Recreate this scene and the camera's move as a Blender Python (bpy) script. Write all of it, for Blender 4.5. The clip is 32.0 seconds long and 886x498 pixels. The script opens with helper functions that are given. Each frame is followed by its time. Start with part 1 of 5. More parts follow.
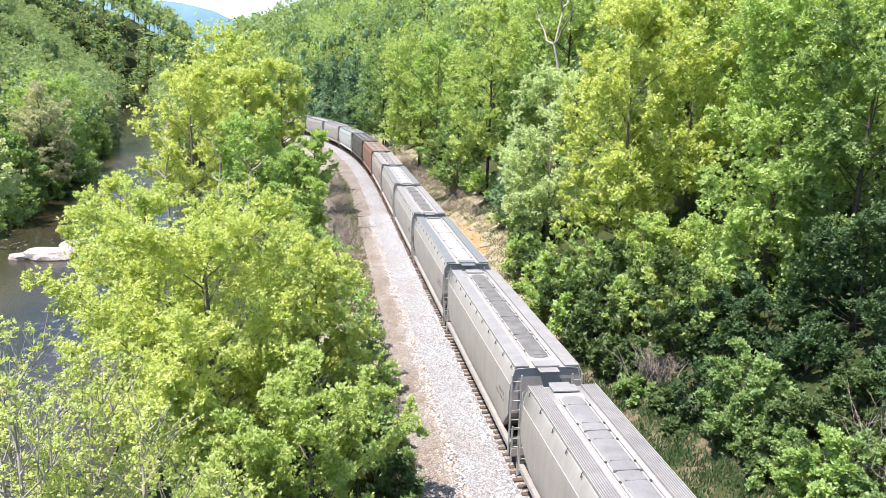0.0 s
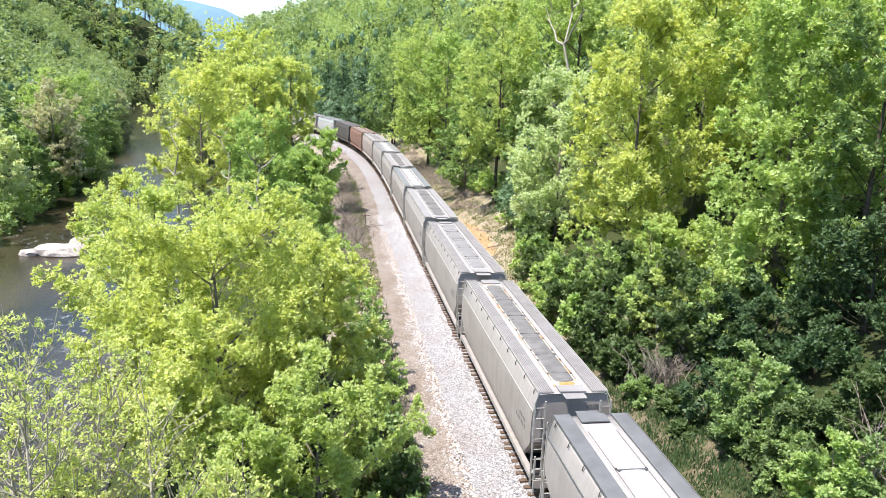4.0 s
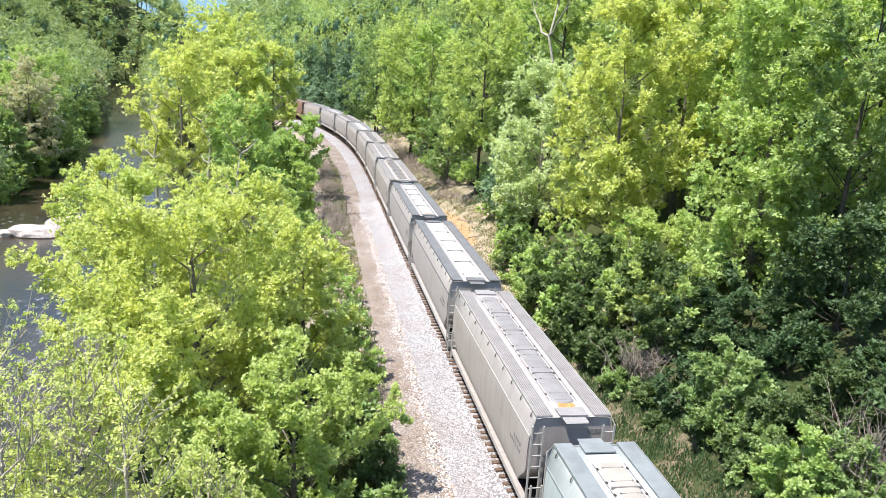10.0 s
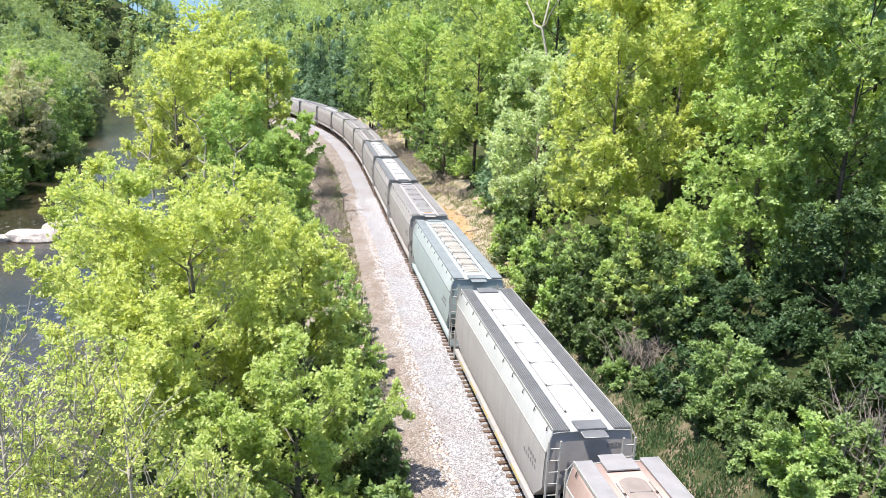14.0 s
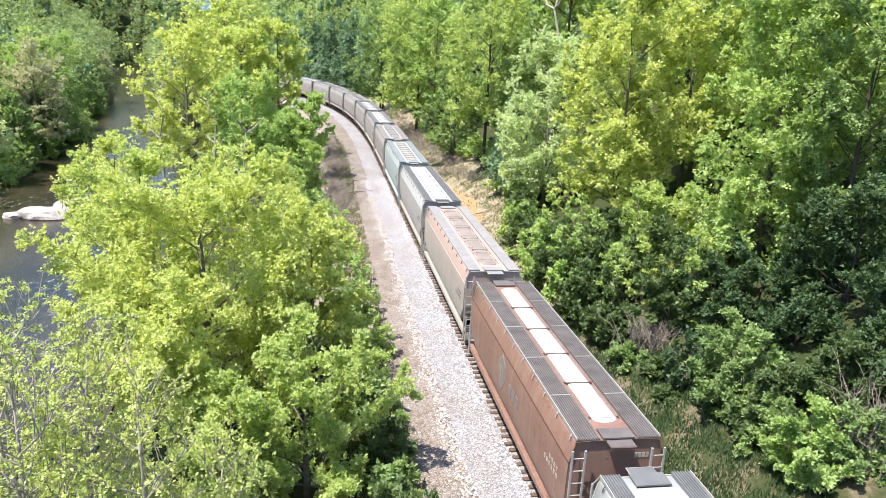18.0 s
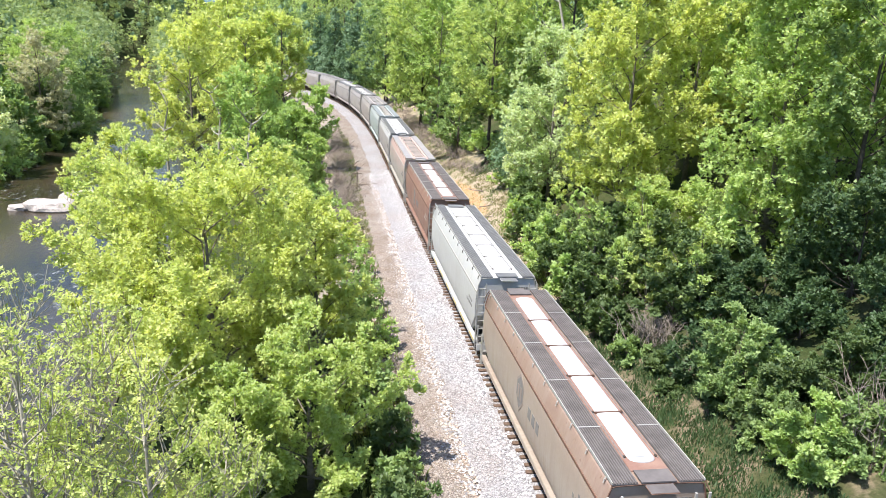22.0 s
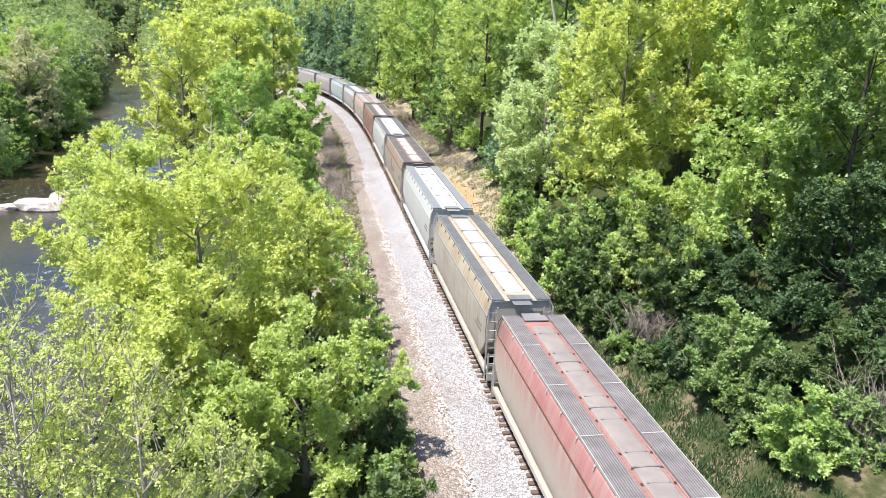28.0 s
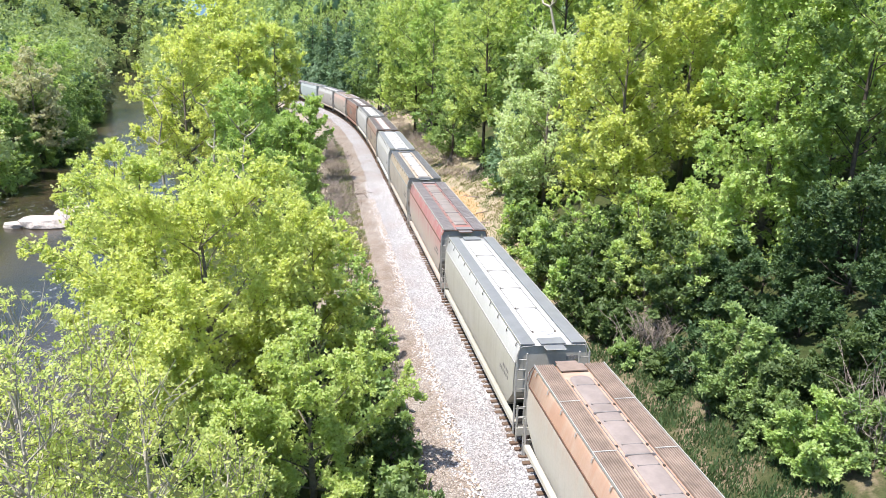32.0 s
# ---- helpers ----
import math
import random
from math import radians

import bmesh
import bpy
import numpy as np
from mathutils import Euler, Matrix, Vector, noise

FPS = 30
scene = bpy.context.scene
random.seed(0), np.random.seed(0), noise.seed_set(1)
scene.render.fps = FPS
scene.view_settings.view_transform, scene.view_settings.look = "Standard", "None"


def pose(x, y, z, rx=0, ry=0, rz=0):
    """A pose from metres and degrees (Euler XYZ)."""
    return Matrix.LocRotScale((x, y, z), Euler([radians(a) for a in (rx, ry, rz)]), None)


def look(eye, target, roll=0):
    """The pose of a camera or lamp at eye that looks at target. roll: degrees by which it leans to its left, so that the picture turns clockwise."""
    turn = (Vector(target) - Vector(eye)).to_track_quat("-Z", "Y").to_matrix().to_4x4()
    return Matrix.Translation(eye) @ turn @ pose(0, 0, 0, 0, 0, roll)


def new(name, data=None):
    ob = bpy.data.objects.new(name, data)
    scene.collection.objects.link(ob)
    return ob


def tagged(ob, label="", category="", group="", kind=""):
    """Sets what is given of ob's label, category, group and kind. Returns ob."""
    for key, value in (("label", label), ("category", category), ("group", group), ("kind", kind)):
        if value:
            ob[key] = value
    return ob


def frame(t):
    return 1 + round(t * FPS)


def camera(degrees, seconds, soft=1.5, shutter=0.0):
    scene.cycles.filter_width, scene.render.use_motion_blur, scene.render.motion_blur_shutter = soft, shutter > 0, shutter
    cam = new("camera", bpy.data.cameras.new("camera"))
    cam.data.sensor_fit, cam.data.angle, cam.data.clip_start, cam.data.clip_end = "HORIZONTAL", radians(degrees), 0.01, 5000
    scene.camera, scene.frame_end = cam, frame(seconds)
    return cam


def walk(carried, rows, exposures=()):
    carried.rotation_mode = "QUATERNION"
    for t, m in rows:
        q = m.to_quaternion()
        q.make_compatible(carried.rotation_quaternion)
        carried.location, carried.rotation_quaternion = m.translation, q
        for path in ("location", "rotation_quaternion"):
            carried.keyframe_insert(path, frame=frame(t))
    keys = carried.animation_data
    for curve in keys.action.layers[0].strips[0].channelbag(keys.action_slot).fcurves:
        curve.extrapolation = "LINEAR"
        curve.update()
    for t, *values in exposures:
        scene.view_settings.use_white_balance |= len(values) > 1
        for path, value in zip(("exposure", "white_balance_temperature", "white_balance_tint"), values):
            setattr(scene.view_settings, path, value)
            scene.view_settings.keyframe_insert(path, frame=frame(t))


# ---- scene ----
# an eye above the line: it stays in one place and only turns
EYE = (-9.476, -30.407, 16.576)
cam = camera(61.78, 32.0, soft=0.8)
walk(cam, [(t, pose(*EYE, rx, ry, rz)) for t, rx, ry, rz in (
    (0, 76.828, -1.914, -9.125), (0.5, 76.740, -1.873, -9.358), (1, 76.695, -1.714, -9.492),
    (1.5, 76.700, -1.557, -9.520), (2, 76.721, -1.508, -9.391), (2.5, 76.746, -1.674, -9.119),
    (3, 76.772, -1.939, -8.770), (3.5, 76.787, -2.274, -8.430), (5.5, 76.710, -1.992, -8.422),
    (6, 76.762, -2.091, -8.571), (6.5, 76.808, -2.339, -8.725), (7, 76.791, -2.631, -8.923),
    (7.5, 76.686, -2.944, -9.131), (8, 76.527, -3.241, -9.312), (8.5, 76.335, -3.473, -9.392),
    (9, 76.141, -3.640, -9.409), (9.5, 76.042, -3.738, -9.441), (10, 76.009, -3.741, -9.594),
    (10.5, 76.032, -3.729, -9.789), (11, 76.017, -3.612, -9.972), (11.5, 75.989, -3.415, -10.174),
    (12, 75.970, -3.224, -10.338), (12.5, 75.944, -3.047, -10.504), (13, 75.853, -2.862, -10.514),
    (13.5, 75.749, -2.685, -10.378), (14, 75.631, -2.464, -10.066), (14.5, 75.560, -2.436, -9.614),
    (16.5, 74.876, -2.852, -8.594), (17, 74.615, -2.916, -8.693), (17.5, 74.379, -2.856, -8.966),
    (18, 74.171, -2.848, -9.229), (18.5, 73.984, -2.794, -9.459), (19, 73.838, -2.813, -9.550),
    (19.5, 73.750, -2.921, -9.545), (20, 73.702, -3.026, -9.498), (20.5, 73.657, -3.055, -9.413),
    (21, 73.629, -3.025, -9.329), (21.5, 73.606, -3.001, -9.149), (22, 73.633, -2.937, -8.892),
    (22.5, 73.734, -2.868, -8.683), (23, 73.858, -2.842, -8.571), (23.5, 73.902, -2.802, -8.454),
    (24, 73.908, -2.828, -8.351), (24.5, 73.852, -2.829, -8.192), (25, 73.782, -2.752, -8.186),
    (25.5, 73.708, -2.632, -8.453), (27.5, 73.414, -2.580, -9.404), (28, 73.420, -2.720, -9.487),
    (28.5, 73.419, -2.736, -9.593), (29, 73.476, -2.653, -9.715), (29.5, 73.596, -2.501, -9.775),
    (30, 73.814, -2.334, -9.807), (30.5, 74.030, -2.158, -9.808), (31, 74.174, -1.930, -9.768),
    (31.5, 74.219, -1.743, -9.643), (32, 74.212, -1.676, -9.471),
)])

# ---- light ----
world = bpy.data.worlds.new("world")
scene.world = world
world.use_nodes = True
wn = world.node_tree.nodes
sky = wn.new("ShaderNodeTexSky")
sky.sky_type = "NISHITA"
sky.sun_disc = False
TO_SUN = Vector((-0.38, -0.16, 0.91)).normalized()
sky.sun_elevation = math.asin(TO_SUN.z)
sky.sun_rotation = math.atan2(TO_SUN.x, TO_SUN.y)
sky.air_density, sky.dust_density, sky.ozone_density = 1.0, 0.5, 1.5
world.node_tree.links.new(sky.outputs[0], wn["Background"].inputs[0])
wn["Background"].inputs[1].default_value = 0.15
sun = new("sun", bpy.data.lights.new("sun", "SUN"))
sun.data.energy, sun.data.angle, sun.data.color = 4.7, radians(0.6), (1.0, 0.95, 0.87)
sun.matrix_world = look(TO_SUN * 300, (0, 0, 0))
scene.view_settings.exposure = 1.0


# ---- materials ----
class Nodes:
    """Short hand for building one node material."""

    def __init__(self, name):
        self.mat = bpy.data.materials.new(name)
        self.mat.use_nodes = True
        self.tree = self.mat.node_tree
        self.bsdf = self.tree.nodes["Principled BSDF"]
        self.out = self.tree.nodes["Material Output"]
        self.coord = None

    def add(self, kind, **props):
        n = self.tree.nodes.new(kind)
        for k, v in props.items():
            setattr(n, k, v)
        return n

    def link(self, a, b):
        self.tree.links.new(a, b)

    def co(self, which="Object", scale=(1, 1, 1)):
        if self.coord is None:
            self.coord = self.add("ShaderNodeTexCoord")
        if which == "World":
            src = self.add("ShaderNodeNewGeometry").outputs["Position"]
        else:
            src = self.coord.outputs[which]
        m = self.add("ShaderNodeMapping")
        m.inputs["Scale"].default_value = scale
        self.link(src, m.inputs[0])
        return m.outputs[0]

    def noise(self, vec, scale, detail=4.0, rough=0.6):
        n = self.add("ShaderNodeTexNoise")
        n.inputs["Scale"].default_value, n.inputs["Detail"].default_value = scale, detail
        n.inputs["Roughness"].default_value = rough
        self.link(vec, n.inputs["Vector"])
        return n.outputs[0]

    def ramp(self, fac, *stops):
        r = self.add("ShaderNodeValToRGB")
        el = r.color_ramp.elements
        while len(el) < len(stops):
            el.new(0.5)
        for e, (pos, col) in zip(el, stops):
            e.position = pos
            e.color = (*col, 1) if len(col) == 3 else col
        self.link(fac, r.inputs[0])
        return r.outputs[0]

    def mix(self, fac, a, b, mode="MIX"):
        m = self.add("ShaderNodeMix", data_type="RGBA", blend_type=mode)
        for sock, v in ((m.inputs[0], fac), (m.inputs[6], a), (m.inputs[7], b)):
            if isinstance(v, bpy.types.NodeSocket):
                self.link(v, sock)
            else:
                sock.default_value = v if not isinstance(v, tuple) else (*v, 1)
        return m.outputs[2]

    def bump(self, height, strength, dist=0.05):
        b = self.add("ShaderNodeBump")
        b.inputs["Strength"].default_value, b.inputs["Distance"].default_value = strength, dist
        self.link(height, b.inputs["Height"])
        self.link(b.outputs[0], self.bsdf.inputs["Normal"])

    def done(self, color, rough=0.6, metal=0.0, spec=0.5):
        if isinstance(color, tuple):
            self.bsdf.inputs["Base Color"].default_value = (*color, 1)
        else:
            self.link(color, self.bsdf.inputs["Base Color"])
        self.bsdf.inputs["Roughness"].default_value = rough
        self.bsdf.inputs["Metallic"].default_value = metal
        self.bsdf.inputs["Specular IOR Level"].default_value = spec
        return self.mat


def W(v):
    return (v, v, v)


def paint(name, base, streak, amount=0.5, rough=0.55, spot=(0.30, 0.16, 0.08), spots=0.0, top=None):
    """Weathered car paint: streaks that run down the side, broad blotches, and rust spots."""
    n = Nodes(name)
    rnd = n.add("ShaderNodeObjectInfo").outputs["Random"]
    shift = n.add("ShaderNodeCombineXYZ")
    mul = n.add("ShaderNodeMath", operation="MULTIPLY")
    mul.inputs[1].default_value = 60.0
    n.link(rnd, mul.inputs[0])
    n.link(mul.outputs[0], shift.inputs[1])
    add = n.add("ShaderNodeVectorMath", operation="ADD")
    n.link(n.co("Object"), add.inputs[0])
    n.link(shift.outputs[0], add.inputs[1])

    def scaled(v):
        m = n.add("ShaderNodeMapping")
        m.inputs["Scale"].default_value = v
        n.link(add.outputs[0], m.inputs[0])
        return m.outputs[0]

    runs = n.ramp(n.noise(scaled((0.6, 1.9, 0.14)), 1.7, 6, 0.66), (0.44, W(0)), (0.62, W(1)))
    broad = n.ramp(n.noise(scaled((1, 0.35, 0.8)), 1.1, 3, 0.5), (0.35, W(0)), (0.7, W(1)))
    grain = n.noise(scaled((1, 1, 1)), 9, 5, 0.7)
    f = n.mix(0.5, runs, broad)
    fm = n.mix(1.0, f, W(amount), "MULTIPLY")
    c = n.mix(fm, base, streak)
    if top:
        # old colour left under the eaves, washed out downwards
        sep = n.add("ShaderNodeSeparateXYZ")
        n.link(n.co("Object"), sep.inputs[0])
        rise = n.add("ShaderNodeMapRange")
        rise.inputs[1].default_value, rise.inputs[2].default_value = 2.3, 3.9
        n.link(sep.outputs[2], rise.inputs[0])
        left = n.mix(1.0, rise.outputs[0], n.ramp(runs, (0.0, W(1.0)), (1.0, W(0.15))), "MULTIPLY")
        c = n.mix(left, c, top)
    c = n.mix(0.22, c, n.ramp(grain, (0.3, W(0.55)), (0.7, W(1.0))), "MULTIPLY")
    if spots:
        sp = n.ramp(n.noise(scaled((1, 0.7, 1)), 2.6, 6, 0.75), (0.62 - 0.1 * spots, W(0)), (0.70 - 0.1 * spots, W(1)))
        c = n.mix(sp, c, spot)
    n.bump(n.noise(scaled((1, 0.8, 0.6)), 2.2, 3), 0.12, 0.03)
    return n.done(c, rough, 0, 0.35)


def plain(name, base, rough=0.6, metal=0.0, vary=0.3, scale=6.0, bump=0.1):
    n = Nodes(name)
    v = n.noise(n.co("Object"), scale, 5, 0.65)
    dark = tuple(x * (1 - vary) for x in base)
    lite = tuple(min(1, x * (1 + vary * 0.6)) for x in base)
    c = n.ramp(v, (0.3, dark), (0.7, lite))
    if bump:
        n.bump(v, bump, 0.02)
    return n.done(c, rough, metal, 0.4)


def leaf_mat(name, low, high, trans, tint=None, big=0.10):
    """Leaves: two-sided, let light through; each leaf its own green, each stretch of wood its own hue."""
    n = Nodes(name)
    isl = n.add("ShaderNodeNewGeometry").outputs["Random Per Island"]
    part_of = n.ramp(n.noise(n.co("World"), 0.9, 3, 0.6), (0.30, W(0)), (0.72, W(1)))
    col = n.ramp(n.mix(0.5, isl, part_of), (0.0, low), (0.62, tuple((a + b) / 2 for a, b in zip(low, high))), (1.0, high))
    if tint:
        patch = n.ramp(n.noise(n.co("World"), big, 2, 0.5), (0.40, W(0)), (0.62, W(1)))
        col = n.mix(n.mix(1.0, patch, W(0.75), "MULTIPLY"), col, tint)
    rnd = n.add("ShaderNodeObjectInfo").outputs["Random"]
    col = n.mix(1.0, col, n.ramp(rnd, (0, (0.88, 0.90, 0.85)), (1, (1.05, 1.0, 1.0))), "MULTIPLY")
    n.tree.nodes.remove(n.bsdf)
    dif = n.add("ShaderNodeBsdfDiffuse")
    tr = n.add("ShaderNodeBsdfTranslucent")
    gl = n.add("ShaderNodeBsdfGlossy")
    gl.inputs["Roughness"].default_value = 0.55
    gl.inputs["Color"].default_value = (0.8, 0.85, 0.8, 1)
    n.link(col, dif.inputs[0])
    n.link(n.mix(1.0, col, (1.15, 1.12, 0.65), "MULTIPLY"), tr.inputs[0])
    m1 = n.add("ShaderNodeMixShader")
    m1.inputs[0].default_value = trans
    n.link(dif.outputs[0], m1.inputs[1])
    n.link(tr.outputs[0], m1.inputs[2])
    m2 = n.add("ShaderNodeMixShader")
    m2.inputs[0].default_value = 0.03
    n.link(m1.outputs[0], m2.inputs[1])
    n.link(gl.outputs[0], m2.inputs[2])
    n.link(m2.outputs[0], n.out.inputs[0])
    return n.mat


def stone_bed(name, cols, scale, bump, stain=None, sc2=0.5):
    """Crushed stone: cells of several greys with dark joints."""
    n = Nodes(name)
    p = n.co("World")
    vor = n.add("ShaderNodeTexVoronoi")
    vor.inputs["Scale"].default_value = scale
    n.link(p, vor.inputs["Vector"])
    sep = n.add("ShaderNodeSeparateColor")
    n.link(vor.outputs["Color"], sep.inputs[0])
    c = n.ramp(sep.outputs[0], *[(i / (len(cols) - 1), k) for i, k in enumerate(cols)])
    edge = n.ramp(vor.outputs["Distance"], (0.25, W(1)), (0.85, W(0.55)))
    c = n.mix(1.0, c, edge, "MULTIPLY")
    c = n.mix(0.8, c, n.ramp(n.noise(p, 7.0, 5, 0.75), (0.30, W(0.62)), (0.70, W(1.30))), "MULTIPLY")
    if stain:
        pat = n.ramp(n.noise(p, sc2, 5, 0.65), (0.42, W(0)), (0.62, W(1)))
        c = n.mix(n.mix(1.0, pat, W(0.65), "MULTIPLY"), c, n.mix(1.0, c, stain, "MULTIPLY"))
    inv = n.add("ShaderNodeMath", operation="SUBTRACT")
    inv.inputs[0].default_value = 1.0
    n.link(vor.outputs["Distance"], inv.inputs[1])
    n.bump(inv.outputs[0], bump, 0.05)
    return n.done(c, 0.9, 0, 0.2)


def soil(name, *stops, scale=0.35, fine=5.0):
    n = Nodes(name)
    p = n.co("World")
    a = n.noise(p, scale, 6, 0.68)
    c = n.ramp(a, *stops)
    g = n.noise(p, fine, 6, 0.75)
    c = n.mix(0.75, c, n.ramp(g, (0.25, W(0.45)), (0.75, W(1.35))), "MULTIPLY")
    n.bump(g, 0.6, 0.15)
    return n.done(c, 0.95, 0, 0.15)


def bank_mat():
    """Cut bank: dry straw, weeds, brown litter, and one scar of bare orange clay."""
    n = Nodes("dry_bank_soil")
    p = n.co("World")
    c = n.ramp(n.noise(p, 0.42, 6, 0.68), (0.28, (0.12, 0.125, 0.055)), (0.42, (0.25, 0.21, 0.135)), (0.54, (0.38, 0.315, 0.235)), (0.64, (0.29, 0.225, 0.175)), (0.78, (0.14, 0.14, 0.06)))
    off = n.add("ShaderNodeVectorMath", operation="SUBTRACT")
    n.link(p, off.inputs[0])
    off.inputs[1].default_value = (5.9, 46.0, 0.0)
    flat = n.add("ShaderNodeVectorMath", operation="MULTIPLY")
    n.link(off.outputs[0], flat.inputs[0])
    flat.inputs[1].default_value = (0.62, 0.088, 0.0)
    far = n.add("ShaderNodeVectorMath", operation="LENGTH")
    n.link(flat.outputs[0], far.inputs[0])
    add = n.add("ShaderNodeMath", operation="ADD")
    n.link(far.outputs["Value"], add.inputs[0])
    n.link(n.noise(p, 0.75, 5, 0.7), add.inputs[1])
    sub = n.add("ShaderNodeMapRange")
    sub.inputs[1].default_value, sub.inputs[2].default_value, sub.inputs[3].default_value, sub.inputs[4].default_value = 1.12, 1.36, 1.0, 0.0
    n.link(add.outputs[0], sub.inputs[0])
    clay = n.ramp(n.noise(p, 1.4, 5, 0.7), (0.32, (0.33, 0.19, 0.095)), (0.52, (0.47, 0.30, 0.17)), (0.70, (0.40, 0.29, 0.19)))
    c = n.mix(sub.outputs[0], c, clay)
    g = n.noise(p, 5.0, 6, 0.75)
    c = n.mix(0.75, c, n.ramp(g, (0.25, W(0.5)), (0.75, W(1.3))), "MULTIPLY")
    n.bump(g, 0.6, 0.12)
    return n.done(c, 0.95, 0, 0.15)


def water_mat():
    n = Nodes("river_water")
    p = n.co("World", (1.0, 0.45, 1.0))
    rip = n.noise(p, 1.3, 6, 0.72)
    n.bump(rip, 0.5, 0.14)
    foam_zone = n.ramp(n.noise(n.co("World", (0.6, 0.22, 1)), 0.16, 3, 0.5), (0.49, W(0)), (0.64, W(1)))
    foam = n.ramp(n.noise(n.co("World", (1.4, 0.6, 1)), 0.9, 6, 0.8), (0.55, W(0)), (0.72, W(1)))
    c = n.ramp(n.noise(p, 0.12, 4, 0.5), (0.35, (0.018, 0.016, 0.012)), (0.65, (0.060, 0.044, 0.027)))
    c = n.mix(n.mix(1.0, foam, foam_zone, "MULTIPLY"), c, (0.62, 0.64, 0.64))
    return n.done(c, 0.13, 0, 0.5)


M_BALLAST = stone_bed("ballast_stone", [(0.20, 0.192, 0.203), (0.36, 0.348, 0.365), (0.50, 0.488, 0.51), (0.30, 0.285, 0.292)], 17.0, 0.9, (0.86, 0.76, 0.70), 0.25)
M_ROAD = stone_bed("pink_gravel", [(0.185, 0.150, 0.130), (0.325, 0.275, 0.240), (0.43, 0.385, 0.355), (0.26, 0.215, 0.185)], 16.0, 0.9, (0.72, 0.60, 0.52), 0.4)
M_GROUND = soil("forest_floor", (0.30, (0.030, 0.050, 0.015)), (0.48, (0.045, 0.060, 0.020)), (0.64, (0.070, 0.068, 0.034)), (0.78, (0.045, 0.065, 0.018)))
M_BANK = bank_mat()
M_WEEDS = soil("weedy_soil", (0.30, (0.035, 0.055, 0.018)), (0.46, (0.075, 0.078, 0.036)), (0.58, (0.20, 0.16, 0.11)), (0.70, (0.085, 0.07, 0.045)), (0.80, (0.05, 0.068, 0.022)), scale=0.55)
M_VERGE = soil("brushy_verge_soil", (0.30, (0.17, 0.145, 0.115)), (0.48, (0.28, 0.235, 0.195)), (0.62, (0.36, 0.305, 0.26)), (0.76, (0.15, 0.15, 0.08)), scale=0.5)
M_WATER = water_mat()
M_ROCK = soil("river_rock", (0.3, (0.30, 0.26, 0.24)), (0.5, (0.46, 0.41, 0.385)), (0.72, (0.38, 0.32, 0.285)), scale=1.2, fine=4)
M_TIE = plain("creosoted_wood", (0.13, 0.085, 0.062), 0.9, 0, 0.55, 3.0, 0.4)
M_RAIL = plain("rail_steel", (0.16, 0.10, 0.075), 0.5, 0.6, 0.4, 4)
M_BARK = plain("grey_bark", (0.17, 0.145, 0.12), 0.9, 0, 0.5, 5.0, 0.6)
M_BARKD = plain("dark_bark", (0.075, 0.060, 0.048), 0.9, 0, 0.5, 5.0, 0.6)
M_TWIG = plain("pale_twig_bark", (0.36, 0.33, 0.27), 0.9, 0, 0.4, 5.0, 0.5)
M_DEAD = plain("dead_wood", (0.31, 0.255, 0.22), 0.9, 0, 0.4, 5.0, 0.5)
M_POST = plain("weathered_post", (0.20, 0.16, 0.13), 0.9, 0, 0.4, 6.0, 0.4)
M_BLACK = plain("underframe_black", (0.035, 0.032, 0.030), 0.75, 0.2, 0.4)
M_STEEL = plain("truck_steel", (0.085, 0.065, 0.052), 0.7, 0.4, 0.5)
M_WHEEL = plain("worn_wheel_steel", (0.20, 0.17, 0.15), 0.45, 0.8, 0.3)
M_BAR = plain("stencil_grey", (0.20, 0.19, 0.185), 0.7, 0, 0.2)
M_YELLOW = plain("sill_yellow", (0.50, 0.40, 0.16), 0.6, 0, 0.25)

LEAF = {
    "bright": leaf_mat("leaf_bright_yellow_green", (0.434, 0.542, 0.157), (0.805, 0.847, 0.380), 0.52),
    "lime": leaf_mat("leaf_lime_green", (0.366, 0.492, 0.147), (0.712, 0.788, 0.356), 0.52),
    "fresh": leaf_mat("leaf_fresh_green", (0.304, 0.455, 0.145), (0.641, 0.769, 0.330), 0.5),
    # deep and dark: greens lowered so the understorey's shade sits in the colour
    "deep": leaf_mat("leaf_shade_toned_green", (0.075, 0.130, 0.048), (0.191, 0.268, 0.096), 0.42),
    "mid": leaf_mat("leaf_mid_green", (0.201, 0.322, 0.119), (0.440, 0.554, 0.235), 0.46),
    "dark": leaf_mat("leaf_deep_shade_toned_green", (0.051, 0.102, 0.044), (0.137, 0.216, 0.088), 0.38),
    "pale": leaf_mat("leaf_pale_silver_green", (0.538, 0.657, 0.372), (0.786, 0.835, 0.570), 0.48),
    "tan": leaf_mat("leaf_tan_budding", (0.40, 0.42, 0.29), (0.66, 0.67, 0.50), 0.46),
    # conifer needles, and the dark cores that stand in for shade inside crowns
    "pine_and_shade": leaf_mat("needle_and_crown_shade_green", (0.101, 0.189, 0.106), (0.216, 0.324, 0.172), 0.26),
    # wood, like mid and fresh, is lightened in place of haze over distant trees
    "wood": leaf_mat("woods_mixed_hazed_green", (0.341, 0.496, 0.161), (0.730, 0.807, 0.388), 0.48, (0.11, 0.19, 0.06), 0.055),
    "woodl": leaf_mat("woods_cool_green", (0.241, 0.354, 0.161), (0.485, 0.556, 0.306), 0.48, (0.28, 0.35, 0.15), 0.06),
    "grass": leaf_mat("grass_blades", (0.119, 0.200, 0.066), (0.273, 0.345, 0.136), 0.41, (0.27, 0.235, 0.13), 0.30),
}


